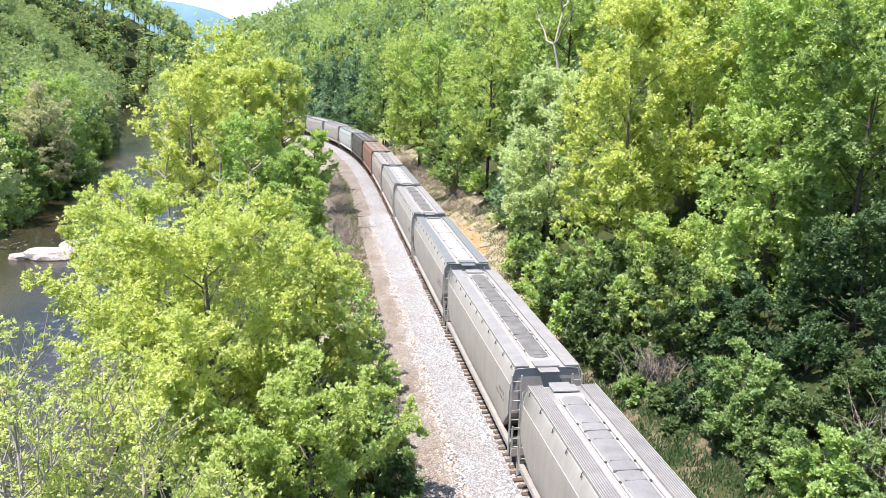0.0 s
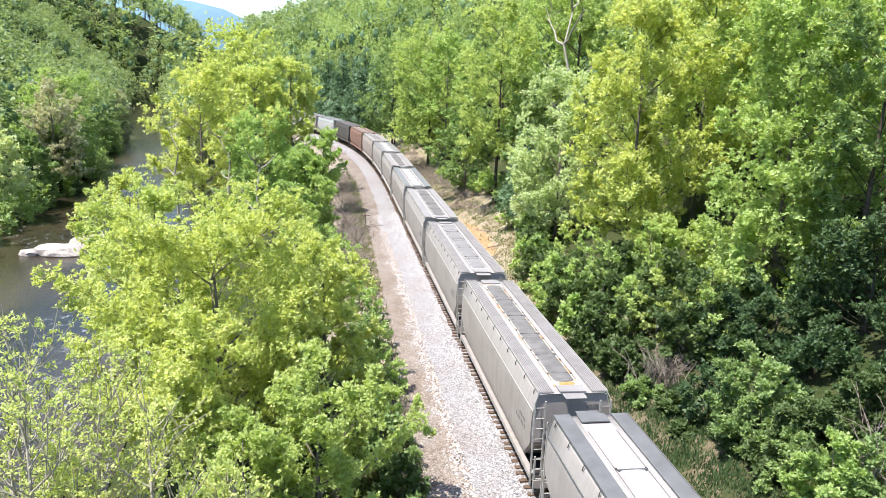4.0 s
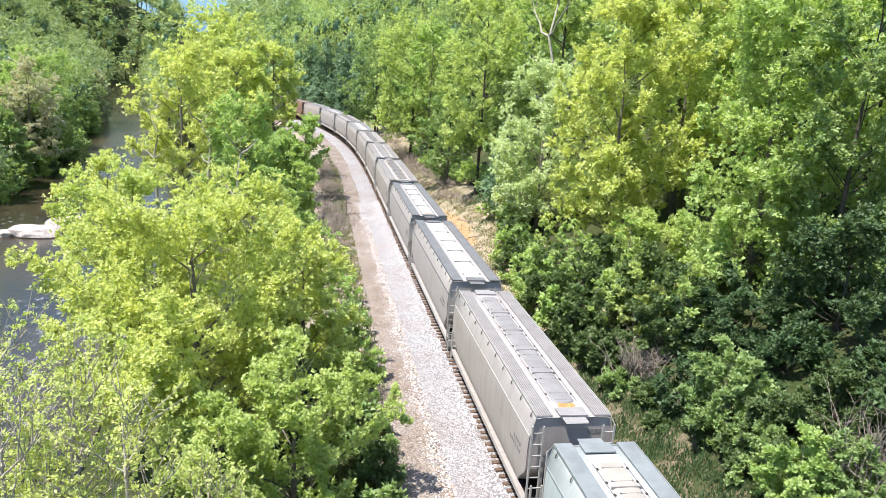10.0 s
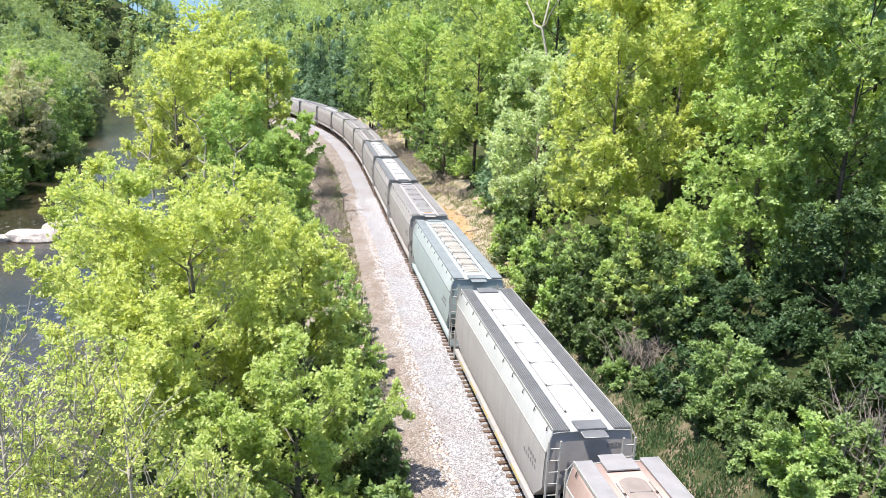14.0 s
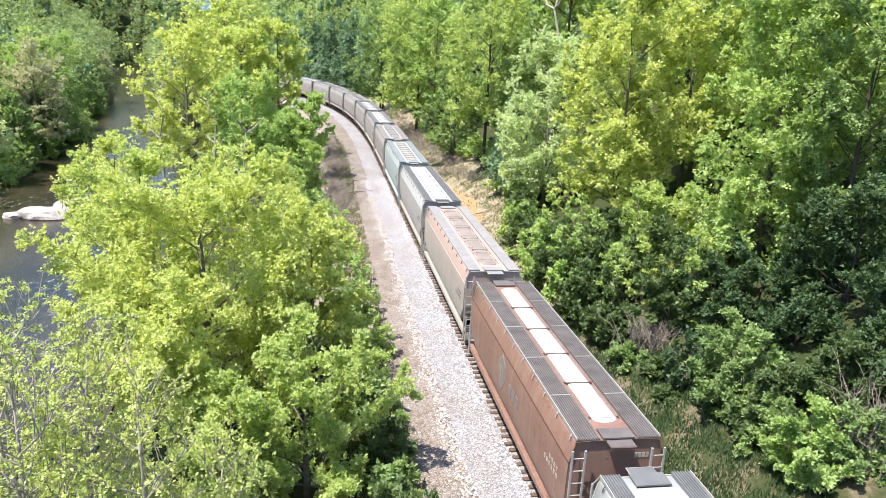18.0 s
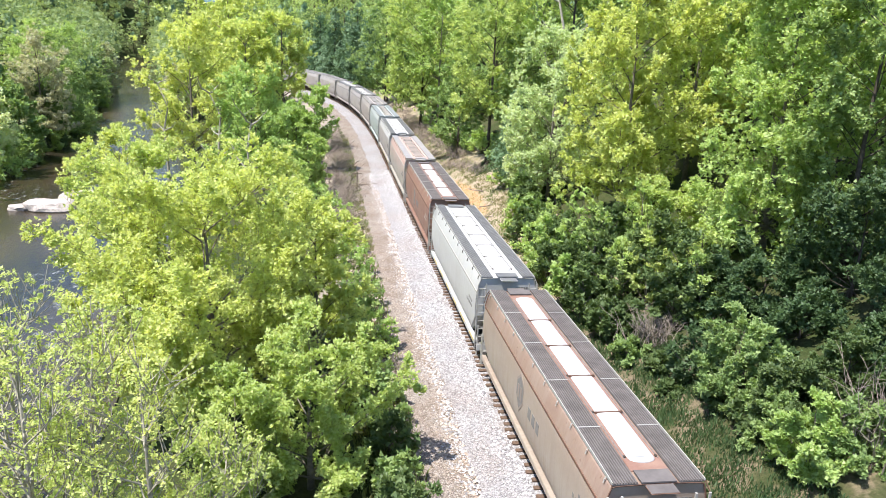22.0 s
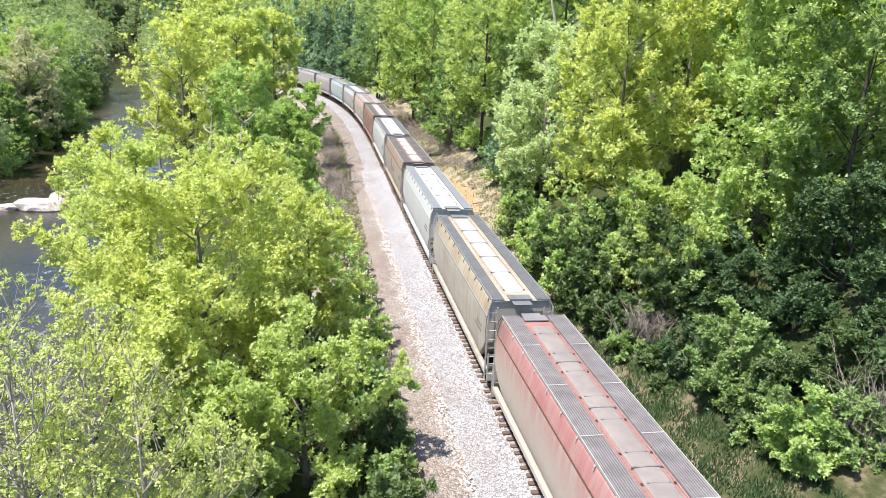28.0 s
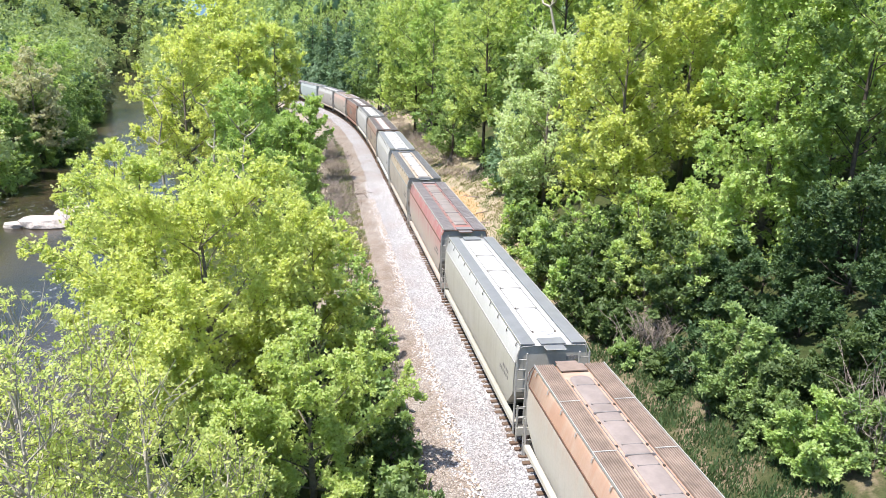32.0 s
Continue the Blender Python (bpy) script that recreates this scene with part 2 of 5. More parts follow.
# ---- mesh helpers ----
class Shape:
    """Vertices and faces gathered for one mesh."""

    def __init__(self):
        self.v, self.f = [], []

    def box(self, x0, x1, y0, y1, z0, z1, chamfer=0.0):
        k = len(self.v)
        c = chamfer
        if c <= 0:
            self.v += [(x, y, z) for z in (z0, z1) for y in (y0, y1) for x in (x0, x1)]
            self.f += [tuple(k + i for i in q) for q in ((0, 2, 3, 1), (4, 5, 7, 6), (0, 1, 5, 4), (2, 6, 7, 3), (0, 4, 6, 2), (1, 3, 7, 5))]
        else:
            ring = [(x0 + c, y0), (x1 - c, y0), (x1, y0 + c), (x1, y1 - c), (x1 - c, y1), (x0 + c, y1), (x0, y1 - c), (x0, y0 + c)]
            inner = [(x0 + 2 * c, y0 + c), (x1 - 2 * c, y0 + c), (x1 - c, y0 + 2 * c), (x1 - c, y1 - 2 * c), (x1 - 2 * c, y1 - c), (x0 + 2 * c, y1 - c), (x0 + c, y1 - 2 * c), (x0 + c, y0 + 2 * c)]
            self.v += [(x, y, z0) for x, y in ring] + [(x, y, z1 - c) for x, y in ring] + [(x, y, z1) for x, y in inner]
            for j in range(8):
                m = (j + 1) % 8
                self.f += [(k + j, k + m, k + 8 + m, k + 8 + j), (k + 8 + j, k + 8 + m, k + 16 + m, k + 16 + j)]
            self.f += [tuple(k + 16 + j for j in range(8)), tuple(k + j for j in reversed(range(8)))]
        return self

    def tube(self, pts, radii, sides=6, caps=True):
        k = len(self.v)
        pts = [Vector(p) for p in pts]
        if not isinstance(radii, (list, tuple)):
            radii = [radii] * len(pts)
        for i, p in enumerate(pts):
            d = (pts[min(i + 1, len(pts) - 1)] - pts[max(i - 1, 0)]).normalized()
            a = d.cross(Vector((0.31, 0.23, 0.92))).normalized() if abs(d.z) < 0.9 else d.cross(Vector((1, 0, 0.1))).normalized()
            b = d.cross(a)
            for j in range(sides):
                w = 2 * math.pi * j / sides
                self.v.append(tuple(p + (a * math.cos(w) + b * math.sin(w)) * radii[i]))
        for i in range(len(pts) - 1):
            for j in range(sides):
                m = (j + 1) % sides
                self.f.append((k + i * sides + j, k + i * sides + m, k + (i + 1) * sides + m, k + (i + 1) * sides + j))
        if caps:
            self.f += [tuple(k + j for j in reversed(range(sides))), tuple(k + (len(pts) - 1) * sides + j for j in range(sides))]
        return self

    def sweep(self, prof, ys, closed=True, caps=True):
        """A profile of (x, z) points drawn along y."""
        k, n = len(self.v), len(prof)
        for y in ys:
            self.v += [(x, y, z) for x, z in prof]
        for i in range(len(ys) - 1):
            for j in range(n if closed else n - 1):
                m = (j + 1) % n
                self.f.append((k + i * n + j, k + (i + 1) * n + j, k + (i + 1) * n + m, k + i * n + m))
        if caps and closed:
            self.f += [tuple(k + j for j in range(n)), tuple(k + (len(ys) - 1) * n + j for j in reversed(range(n)))]
        return self

    def mesh(self, name, mat, smooth=False):
        me = bpy.data.meshes.new(name)
        me.from_pydata(self.v, [], self.f)
        if smooth:
            me.polygons.foreach_set("use_smooth", [True] * len(me.polygons))
        if mat:
            me.materials.append(mat)
        me.update()
        return me


def part(name, shape, material, parent, label="", smooth=False, m=None):
    data = shape if isinstance(shape, bpy.types.Mesh) else shape.mesh(name, material, smooth)
    ob = new(name, data)
    ob.parent = parent
    if m is not None:
        ob.matrix_basis = m
    if label:
        ob["label"] = label
    return ob


def array_mesh(name, verts, quads, mat, smooth=False):
    """A large mesh of quads, or of triangles, from arrays."""
    me = bpy.data.meshes.new(name)
    nv, nf, k = len(verts), len(quads), len(quads[0])
    me.vertices.add(nv)
    me.vertices.foreach_set("co", np.ascontiguousarray(verts, dtype=np.float32).ravel())
    me.loops.add(nf * k)
    me.loops.foreach_set("vertex_index", np.ascontiguousarray(quads, dtype=np.int32).ravel())
    me.polygons.add(nf)
    me.polygons.foreach_set("loop_start", np.arange(0, nf * k, k, dtype=np.int32))
    if smooth:
        me.polygons.foreach_set("use_smooth", np.ones(nf, dtype=bool))
    me.materials.append(mat)
    me.update(calc_edges=True)
    return me


# ---- the line: straight past the eye, then a long bend to the left, then back ----
GS = np.arange(-420.0, 620.0, 1.0)
GK = np.where(GS < 215, -0.00002 + (0.00412 - -0.00002) * np.clip((GS - 59.8) / (142.3 - 59.8), 0, 1), 0.0)
GK = np.where((GS >= 215) & (GS < 225), 0.00412 * (225 - GS) / 10, GK)
GK = np.where((GS >= 235) & (GS < 330), -0.0042, GK)
GT = np.concatenate([[0], np.cumsum((GK[1:] + GK[:-1]) / 2)])
GT -= np.interp(0, GS, GT)
GX = np.concatenate([[0], np.cumsum(-np.sin((GT[1:] + GT[:-1]) / 2))])
GY = np.concatenate([[0], np.cumsum(np.cos((GT[1:] + GT[:-1]) / 2))])
GX -= np.interp(0, GS, GX)
GY -= np.interp(0, GS, GY)


def line(s, d=0.0):
    """Place beside the line: s metres along it, d metres to its right; and its heading."""
    th = np.interp(s, GS, GT)
    return np.interp(s, GS, GX) + d * np.cos(th), np.interp(s, GS, GY) + d * np.sin(th), th


def along(x, y):
    """The nearest place on the line: s and d."""
    x, y = np.atleast_1d(np.asarray(x, float)), np.atleast_1d(np.asarray(y, float))
    s, d = np.empty_like(x), np.empty_like(x)
    cs = GS[::4]
    cx, cy, ct = GX[::4], GY[::4], GT[::4]
    for a in range(0, len(x), 4000):
        q = slice(a, a + 4000)
        j = ((x[q, None] - cx) ** 2 + (y[q, None] - cy) ** 2).argmin(1)
        ex, ey = x[q] - cx[j], y[q] - cy[j]
        s[q] = cs[j] - ex * np.sin(ct[j]) + ey * np.cos(ct[j])
        d[q] = ex * np.cos(ct[j]) + ey * np.sin(ct[j])
    return s, d


def wave(x, y, k):
    return np.sin(x * 0.31 * k + 1.3) * np.cos(y * 0.27 * k + 0.7) + 0.5 * np.sin(x * 0.83 * k - y * 0.61 * k + 2.1)


RIVER_Z = -4.5
# middle of the river, and half its width
RV = np.array([(-30.0, -140.0, 12.0), (-33.0, -20.0, 12.0), (-35.5, 30.0, 11.0), (-38.0, 62.0, 10.0), (-44.5, 105.0, 8.0), (-53.0, 152.0, 7.5), (-61.5, 195.0, 7.5), (-82.0, 285.0, 7.5), (-106.0, 390.0, 7.0)])
RY = np.arange(-140.0, 391.0, 3.0)
RX, RW = np.interp(RY, RV[:, 1], RV[:, 0]), np.interp(RY, RV[:, 1], RV[:, 2])


def river_off(x, y):
    """How far outside the river's edge a place lies; less than nought in the water."""
    x, y = np.atleast_1d(np.asarray(x, float)), np.atleast_1d(np.asarray(y, float))
    return np.hypot(x - np.interp(y, RY, RX), np.maximum(0, y - 390) + np.maximum(0, -140 - y)) * 0.97 - np.interp(y, RY, RW)


def ground_z(x, y):
    s, d = along(x, y)
    x, y = np.atleast_1d(np.asarray(x, float)), np.atleast_1d(np.asarray(y, float))
    far = np.clip((np.hypot(x, y) - 300) / 500, 0, 1)
    # right: ditch, cut bank, hillside
    zr = np.interp(d, [0, 1.8, 3.0, 4.6, 6.0, 9.0, 14.0, 90.0, 200.0, 2000.0], [-0.45, -0.5, -0.75, -0.8, -0.45, 0.9, 3.4, 42.0, 70.0, 90.0])
    # left: road, bank, river bed, far bank, far hillside
    zl = np.interp(-d, [0, 1.8, 3.6, 5.8, 7.5, 12.0, 24.0, 50.0, 60.0, 160.0, 300.0, 2000.0],
                   [-0.75, -0.75, -0.80, -0.82, -1.0, -2.2, -3.6, -3.0, -1.0, 58.0, 85.0, 100.0])
    z = np.where(d > 0, zr, zl)
    z = np.where(d > 14, z * (1 - 0.45 * far), z)
    # the hills close the valley ahead, lowest where the mountain shows over them
    ex, ey = x - EYE[0], y - EYE[1]
    r = np.hypot(ex, ey)
    brg = np.degrees(np.arctan2(ex, ey))
    rise = np.interp(brg, [-60, -20, -13, -8.5, -4.5, 10, 60], [8.5, 7.5, 5.4, 2.6, 4.0, 8.0, 9.0])
    z2 = EYE[2] + np.minimum(r, 620) * np.tan(np.radians(rise)) - 21.0
    f = np.clip((r - 235) / 190, 0, 1)
    f = f * f * (3 - 2 * f) * (ey > 0)
    z = np.where(np.abs(d) > 5, z * (1 - f) + z2 * f, z)
    # the river's bed, cut into all that
    w = river_off(x, y)
    z = np.where(np.abs(d) > 9, np.minimum(z, np.interp(w, [0, 3.5, 100.0], [-5.6, -3.4, 80.0])), z)
    z = np.where(w <= 0, -5.6, z)
    rough = np.clip((np.abs(d) - 6) / 10, 0, 1) * np.clip(w / 3, 0, 1)
    z += rough * (0.22 * wave(x, y, 1.0) + 1.2 * np.clip((np.abs(d) - 60) / 60, 0, 1) * wave(x, y, 0.12))
    return z


def gz(x, y):
    return float(ground_z(x, y)[0])


def strip(name, d0, d1, s0, s1, step, across, height, mat, uneven=0.0):
    """A sheet laid along the line between two distances from it, with a skirt down into the ground."""
    ss, ds = np.arange(s0, s1 + 0.1, step), np.linspace(d0, d1, across)
    S, D = np.meshgrid(ss, ds, indexing="ij")
    rng = np.random.default_rng(5)
    De = D.copy()
    De[:, 0] += rng.normal(0, uneven, len(ss))
    De[:, -1] += rng.normal(0, uneven, len(ss))
    X, Y, _ = line(S, De)
    Z = height(D) + rng.normal(0, 0.012, D.shape)
    Z[:, 0] -= 0.3
    Z[:, -1] -= 0.3
    n = across
    V = np.stack([X, Y, Z], -1).reshape(-1, 3)
    i, j = np.meshgrid(np.arange(len(ss) - 1), np.arange(n - 1), indexing="ij")
    a = (i * n + j).ravel()
    ob = new(name, array_mesh(name, V, np.stack([a, a + 1, a + n + 1, a + n], 1), mat, True))
    return ob


# ---- ground, river, ballast, road ----
gx = np.unique(np.concatenate([np.linspace(-3500, -400, 14), np.arange(-400, -64, 8), np.arange(-64, 34, 1.7), np.arange(34, 400, 8), np.linspace(400, 3500, 14)]))
gy = np.unique(np.concatenate([np.linspace(-3500, -120, 14), np.arange(-120, -40, 6), np.arange(-40, 200, 2.0), np.arange(200, 480, 8), np.linspace(480, 3500, 16)]))
X, Y = np.meshgrid(gx, gy, indexing="ij")
Z = ground_z(X.ravel(), Y.ravel())
n = len(gy)
i, j = np.meshgrid(np.arange(len(gx) - 1), np.arange(n - 1), indexing="ij")
a = (i * n + j).ravel()
tagged(new("ground", array_mesh("ground", np.stack([X.ravel(), Y.ravel(), Z], 1), np.stack([a, a + n, a + n + 1, a + 1], 1), M_GROUND, True)),
       "wooded valley floor and hillsides of leaf litter", "ground", kind="structure")

m = 9
U = np.linspace(-1, 1, m)
V = np.stack([RX[:, None] + (RW[:, None] + 2.2) * U, np.repeat(RY[:, None], m, 1), np.full((len(RY), m), RIVER_Z)], -1).reshape(-1, 3)
i, j = np.meshgrid(np.arange(len(RY) - 1), np.arange(m - 1), indexing="ij")
a = (i * m + j).ravel()
tagged(new("water", array_mesh("water", V, np.stack([a, a + 1, a + m + 1, a + m], 1), M_WATER, True)), "shallow brown river with ripples and riffles", "river", kind="structure")
tagged(strip("ballast_bed", -3.9, 3.3, -400, 600, 1.0, 12, lambda D: np.interp(np.abs(D), [0, 1.7, 3.2, 4.0], [-0.24, -0.26, -0.52, -0.60]), M_BALLAST, 0.42),
       "pale grey crushed stone ballast under the track", "ballast", kind="structure")
tagged(strip("road", -5.9, -2.4, -400, 600, 1.0, 7, lambda D: np.interp(-D, [2.4, 3.6, 4.2, 6.2], [-0.66, -0.62, -0.62, -0.70]), M_ROAD, 0.35),
       "pinkish gravel service road beside the track", "road", kind="structure")
BANK = lambda D: np.interp(D, [3.2, 4.6, 6.0, 9.4, 11.4], [-0.72, -0.74, -0.38, 1.15, 2.17])
tagged(strip("bank", 3.2, 11.4, 12, 190, 1.0, 12, BANK, M_BANK, 0.5), "dry grassy cut bank with a bare orange clay scar", "bank", kind="structure")
tagged(strip("weedy_bank", 3.2, 11.4, -60, 12, 1.0, 12, BANK, M_WEEDS, 0.5), "weedy shaded soil at the foot of the trees", "bank", kind="structure")
tagged(strip("verge", -9.6, -5.7, 18, 190, 1.0, 7, lambda D: np.interp(-D, [5.7, 7.5, 9.6], [-0.74, -0.92, -1.45]), M_VERGE, 0.4), "dry brushy verge beside the gravel road", "verge", kind="structure")


# rails
def rail_strip(off):
    prof = [(-0.075, -0.18), (0.075, -0.18), (0.07, -0.16), (0.012, -0.14), (0.012, -0.045), (0.036, -0.03), (0.036, -0.004), (0.02, 0), (-0.02, 0), (-0.036, -0.004), (-0.036, -0.03), (-0.012, -0.045), (-0.012, -0.14), (-0.07, -0.16)]
    ss = np.arange(-400, 600, 2.0)
    k = len(prof)
    V = []
    for s in ss:
        x, y, th = line(s)
        c, q = math.cos(th), math.sin(th)
        V += [(x + (off + px) * c, y + (off + px) * q, pz) for px, pz in prof]
    V = np.array(V)
    i, j = np.meshgrid(np.arange(len(ss) - 1), np.arange(k), indexing="ij")
    i, j = i.ravel(), j.ravel()
    m = (j + 1) % k
    return array_mesh("rail", V, np.stack([i * k + j, (i + 1) * k + j, (i + 1) * k + m, i * k + m], 1), M_RAIL)


track = new("railway_track")
tagged(track, "single railway track of steel rails on wooden ties", "track", kind="structure")
for off in (-0.755, 0.755):
    part("rail", rail_strip(off), None, track)


M_LATCH = plain("worn_latch_steel", (0.23, 0.21, 0.205), 0.6, 0.3, 0.4)
M_STAIN = plain("rust_orange", (0.42, 0.25, 0.09), 0.9, 0, 0.45, 5.0)


# ---- the train: covered hopper cars ----
def smooth_prof(pts, n=3):
    """A rounder version of an open profile."""
    out = []
    for i in range(len(pts) - 1):
        p0, p1, p2, p3 = (Vector(pts[max(0, min(len(pts) - 1, i + k))]) for k in (-1, 0, 1, 2))
        for k in range(n):
            t = k / n
            out.append(tuple(0.5 * ((2 * p1) + (p2 - p0) * t + (2 * p0 - 5 * p1 + 4 * p2 - p3) * t * t + (3 * p1 - p0 - 3 * p2 + p3) * t ** 3)))
    return out + [pts[-1]]


SIDE = smooth_prof([(1.30, 1.12), (1.50, 1.60), (1.585, 2.30), (1.60, 3.00), (1.59, 3.60), (1.56, 3.86)], 3)
ROOF = smooth_prof([(1.56, 3.86), (1.525, 4.02), (1.41, 4.47), (1.27, 4.575), (0.60, 4.60), (0.0, 4.605)], 2)
SHARE = {}


def shared(key, make):
    if key not in SHARE:
        SHARE[key] = make()
    return SHARE[key]


def wheel_mesh():
    sh = Shape()
    k = 14
    for r, x in ((0.10, 0.07), (0.13, 0.09), (0.34, 0.03), (0.40, 0.055), (0.455, 0.06), (0.485, -0.06), (0.455, -0.075), (0.10, -0.06)):
        sh.v += [(x, r * math.cos(2 * math.pi * j / k), r * math.sin(2 * math.pi * j / k)) for j in range(k)]
    for i in range(7):
        for j in range(k):
            m = (j + 1) % k
            sh.f.append((i * k + j, i * k + m, (i + 1) * k + m, (i + 1) * k + j))
    sh.f += [tuple(range(k)), tuple(reversed(range(7 * k, 8 * k)))]
    return sh.mesh("wheel", M_WHEEL, True)


def side_frame_mesh():
    sh = Shape()
    out = [(-1.2, 0.62), (-1.1, 0.72), (-0.55, 0.70), (-0.35, 0.82), (0.35, 0.82), (0.55, 0.70), (1.1, 0.72), (1.2, 0.62), (1.15, 0.36), (0.9, 0.34), (0.45, 0.20), (-0.45, 0.20), (-0.9, 0.34), (-1.15, 0.36)]
    k = len(out)
    for x in (-0.08, 0.08):
        sh.v += [(x, y, z) for y, z in out]
    sh.f = [tuple(range(k)), tuple(reversed(range(k, 2 * k)))] + [(j, j + k, (j + 1) % k + k, (j + 1) % k) for j in range(k)]
    for y in (-0.89, 0.89):
        sh.tube([(-0.1, y, 0.46), (0.13, y, 0.46)], 0.14, 10)
    return sh.mesh("side_frame", M_STEEL)


def spring_mesh():
    sh = Shape()
    for y in (-0.2, 0, 0.2):
        sh.tube([(0, y, 0.26), (0, y, 0.52)], 0.07, 8)
    return sh.mesh("spring_nest", M_STEEL)


def ladder(parent, x, y, face, mat, z0, z1, wide=0.42):
    """An end ladder: two rails and rungs of their own; it stands out from the car's end."""
    yy = y + face * 0.10
    rail = shared(("rail", z0, z1, mat.name), lambda: Shape().box(-0.032, 0.032, -0.03, 0.03, z0, z1).mesh("ladder_rail", mat))
    rung = shared(("rung", wide, mat.name), lambda: Shape().tube([(-wide / 2, 0, 0), (wide / 2, 0, 0)], 0.022, 5).mesh("rung", mat))
    lad = part("end_ladder", rail, None, parent, m=pose(x - wide / 2, yy, 0))
    part("ladder_rail", rail, None, lad, m=pose(wide, 0, 0))
    z = z0 + 0.25
    while z < z1:
        part("rung", rung, None, lad, m=pose(wide / 2, 0, z))
        z += 0.44
    return lad


def hopper_car(i, length, side, roof, board, hatch, label, boards="mesh", hatches=5, sill=None, trim=None, ribs=False, round_end=True, marks=None, logo=None, lad=None, stripe=None, coam=None, edge=None, end=None, stain=0.0):
    """A covered hopper car, centre of its body at the origin, rail tops at z = 0, its leading end towards +y."""
    car = new("hopper_car")
    h = length / 2
    sill = sill or side
    trim = trim or board
    edge = edge or trim
    lad = lad or (TR["light"] if trim in (TR["light"], TR["blue"], BD["slate"], BD["steel"], BD["light"], BD["paleb"]) else side)
    yb = lambda z: h - 0.30 - max(0.0, (2.45 - z)) * 1.25
    # body: two bulging sides and two ends that slope in under the car
    sh = Shape()
    rows = 9
    k = len(SIDE)
    for sx in (-1, 1):
        base = len(sh.v)
        for x, z in SIDE:
            for r in range(rows + 1):
                sh.v.append((sx * x, -yb(z) + 2 * yb(z) * r / rows, z))
        for a in range(k - 1):
            for r in range(rows):
                q = (base + a * (rows + 1) + r, base + a * (rows + 1) + r + 1, base + (a + 1) * (rows + 1) + r + 1, base + (a + 1) * (rows + 1) + r)
                sh.f.append(q if sx > 0 else q[::-1])
    body = part("body", sh, side, car, smooth=True)
    for sy in (-1, 1):
        es = Shape()
        for x, z in SIDE + ROOF[1:]:
            es.v += [(-x + 0.012, sy * (yb(z) - 0.012), z), (x - 0.012, sy * (yb(z) - 0.012), z)]
        for a in range(len(es.v) // 2 - 1):
            q = (2 * a, 2 * a + 1, 2 * a + 3, 2 * a + 2)
            es.f.append(q if sy < 0 else q[::-1])
        part("end_sheet", es, end or side, body)
    # roof sheet with its rounded shoulders
    rs = Shape()
    full = [(-x, z) for x, z in ROOF] + [(x, z) for x, z in reversed(ROOF[:-1])]
    rs.sweep([(x, z + 0.004) for x, z in full] + [(x, z - 0.03) for x, z in reversed(full)], list(np.linspace(-h + 0.28, h - 0.28, 8)))
    part("roof", rs, roof, car, smooth=True)
    # seams where roof and sides meet
    for sx in (-1, 1):
        part("roof_seam", Shape().box(sx * 1.565 - 0.022, sx * 1.565 + 0.022, -h + 0.3, h - 0.3, 3.8, 3.885), trim if sx < 0 else side, car)
        part("side_sill", Shape().sweep([(sx * 1.34, 0.98), (sx * 1.53, 0.96), (sx * 1.55, 1.0), (sx * 1.55, 1.20), (sx * 1.52, 1.24), (sx * 1.34, 1.22)], [-h + 0.15, h - 0.15]), sill, car)
    if stripe:
        for sx in (-1, 1):
            for q in range(6):
                y = -h + 0.4 + q * (length - 0.8) / 6
                part("sill_stripe", Shape().box(*sorted((sx * 1.551, sx * 1.558)), y, y + (length - 0.8) / 12, 1.04, 1.19), stripe, car)
    if ribs:
        for q in range(1, 6):
            y = -h + length * q / 6
            for sx in (-1, 1):
                part("side_rib", Shape().tube([(sx * (x + 0.002), y, z) for x, z in SIDE[1:]], 0.018, 4), side, body)
    # running boards
    zb = 4.68
    bi = 0.79 if edge is trim else 0.63
    for sx in (-1, 1):
        if boards == "rib":
            prof = [(bi, zb - 0.05), (bi, zb)]
            for q in range(round((1.37 - bi) / 0.082)):
                x0 = bi + 0.01 + q * 0.082
                prof += [(x0, zb - 0.02), (x0 + 0.014, zb + 0.028), (x0 + 0.044, zb + 0.028), (x0 + 0.058, zb - 0.02)]
            prof += [(1.38, zb), (1.38, zb - 0.05)]
        else:
            prof = [(bi, zb - 0.03), (bi, zb + 0.02), (bi + 0.02, zb + 0.03), (1.36, zb + 0.03), (1.38, zb + 0.02), (1.38, zb - 0.05), (1.36, zb - 0.05), (1.36, zb - 0.01)]
        prof = [(sx * x, z) for x, z in prof]
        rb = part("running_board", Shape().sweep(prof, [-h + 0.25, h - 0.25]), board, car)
        part("board_edge", Shape().box(sx * 1.396 - 0.014, sx * 1.396 + 0.014, -h + 0.25, h - 0.25, zb - 0.05, zb + 0.045), edge, rb)
        for q in range(1, 5 if edge is not trim else 0):
            y = -h + length * q / 5
            part("board_strap", Shape().box(min(sx * bi, sx * 1.38), max(sx * bi, sx * 1.38), y - 0.022, y + 0.022, zb + 0.028, zb + 0.042), edge, rb)
        nb = 11
        for q in range(nb):
            y = -h + 0.7 + (length - 1.4) * q / (nb - 1)
            part("board_bracket", Shape().tube([(sx * 1.39, y, zb - 0.03), (sx * 1.45, y, zb - 0.10), (sx * 1.475, y, zb - 0.24)], 0.024, 4), TR["dark"] if edge is trim else edge, rb)
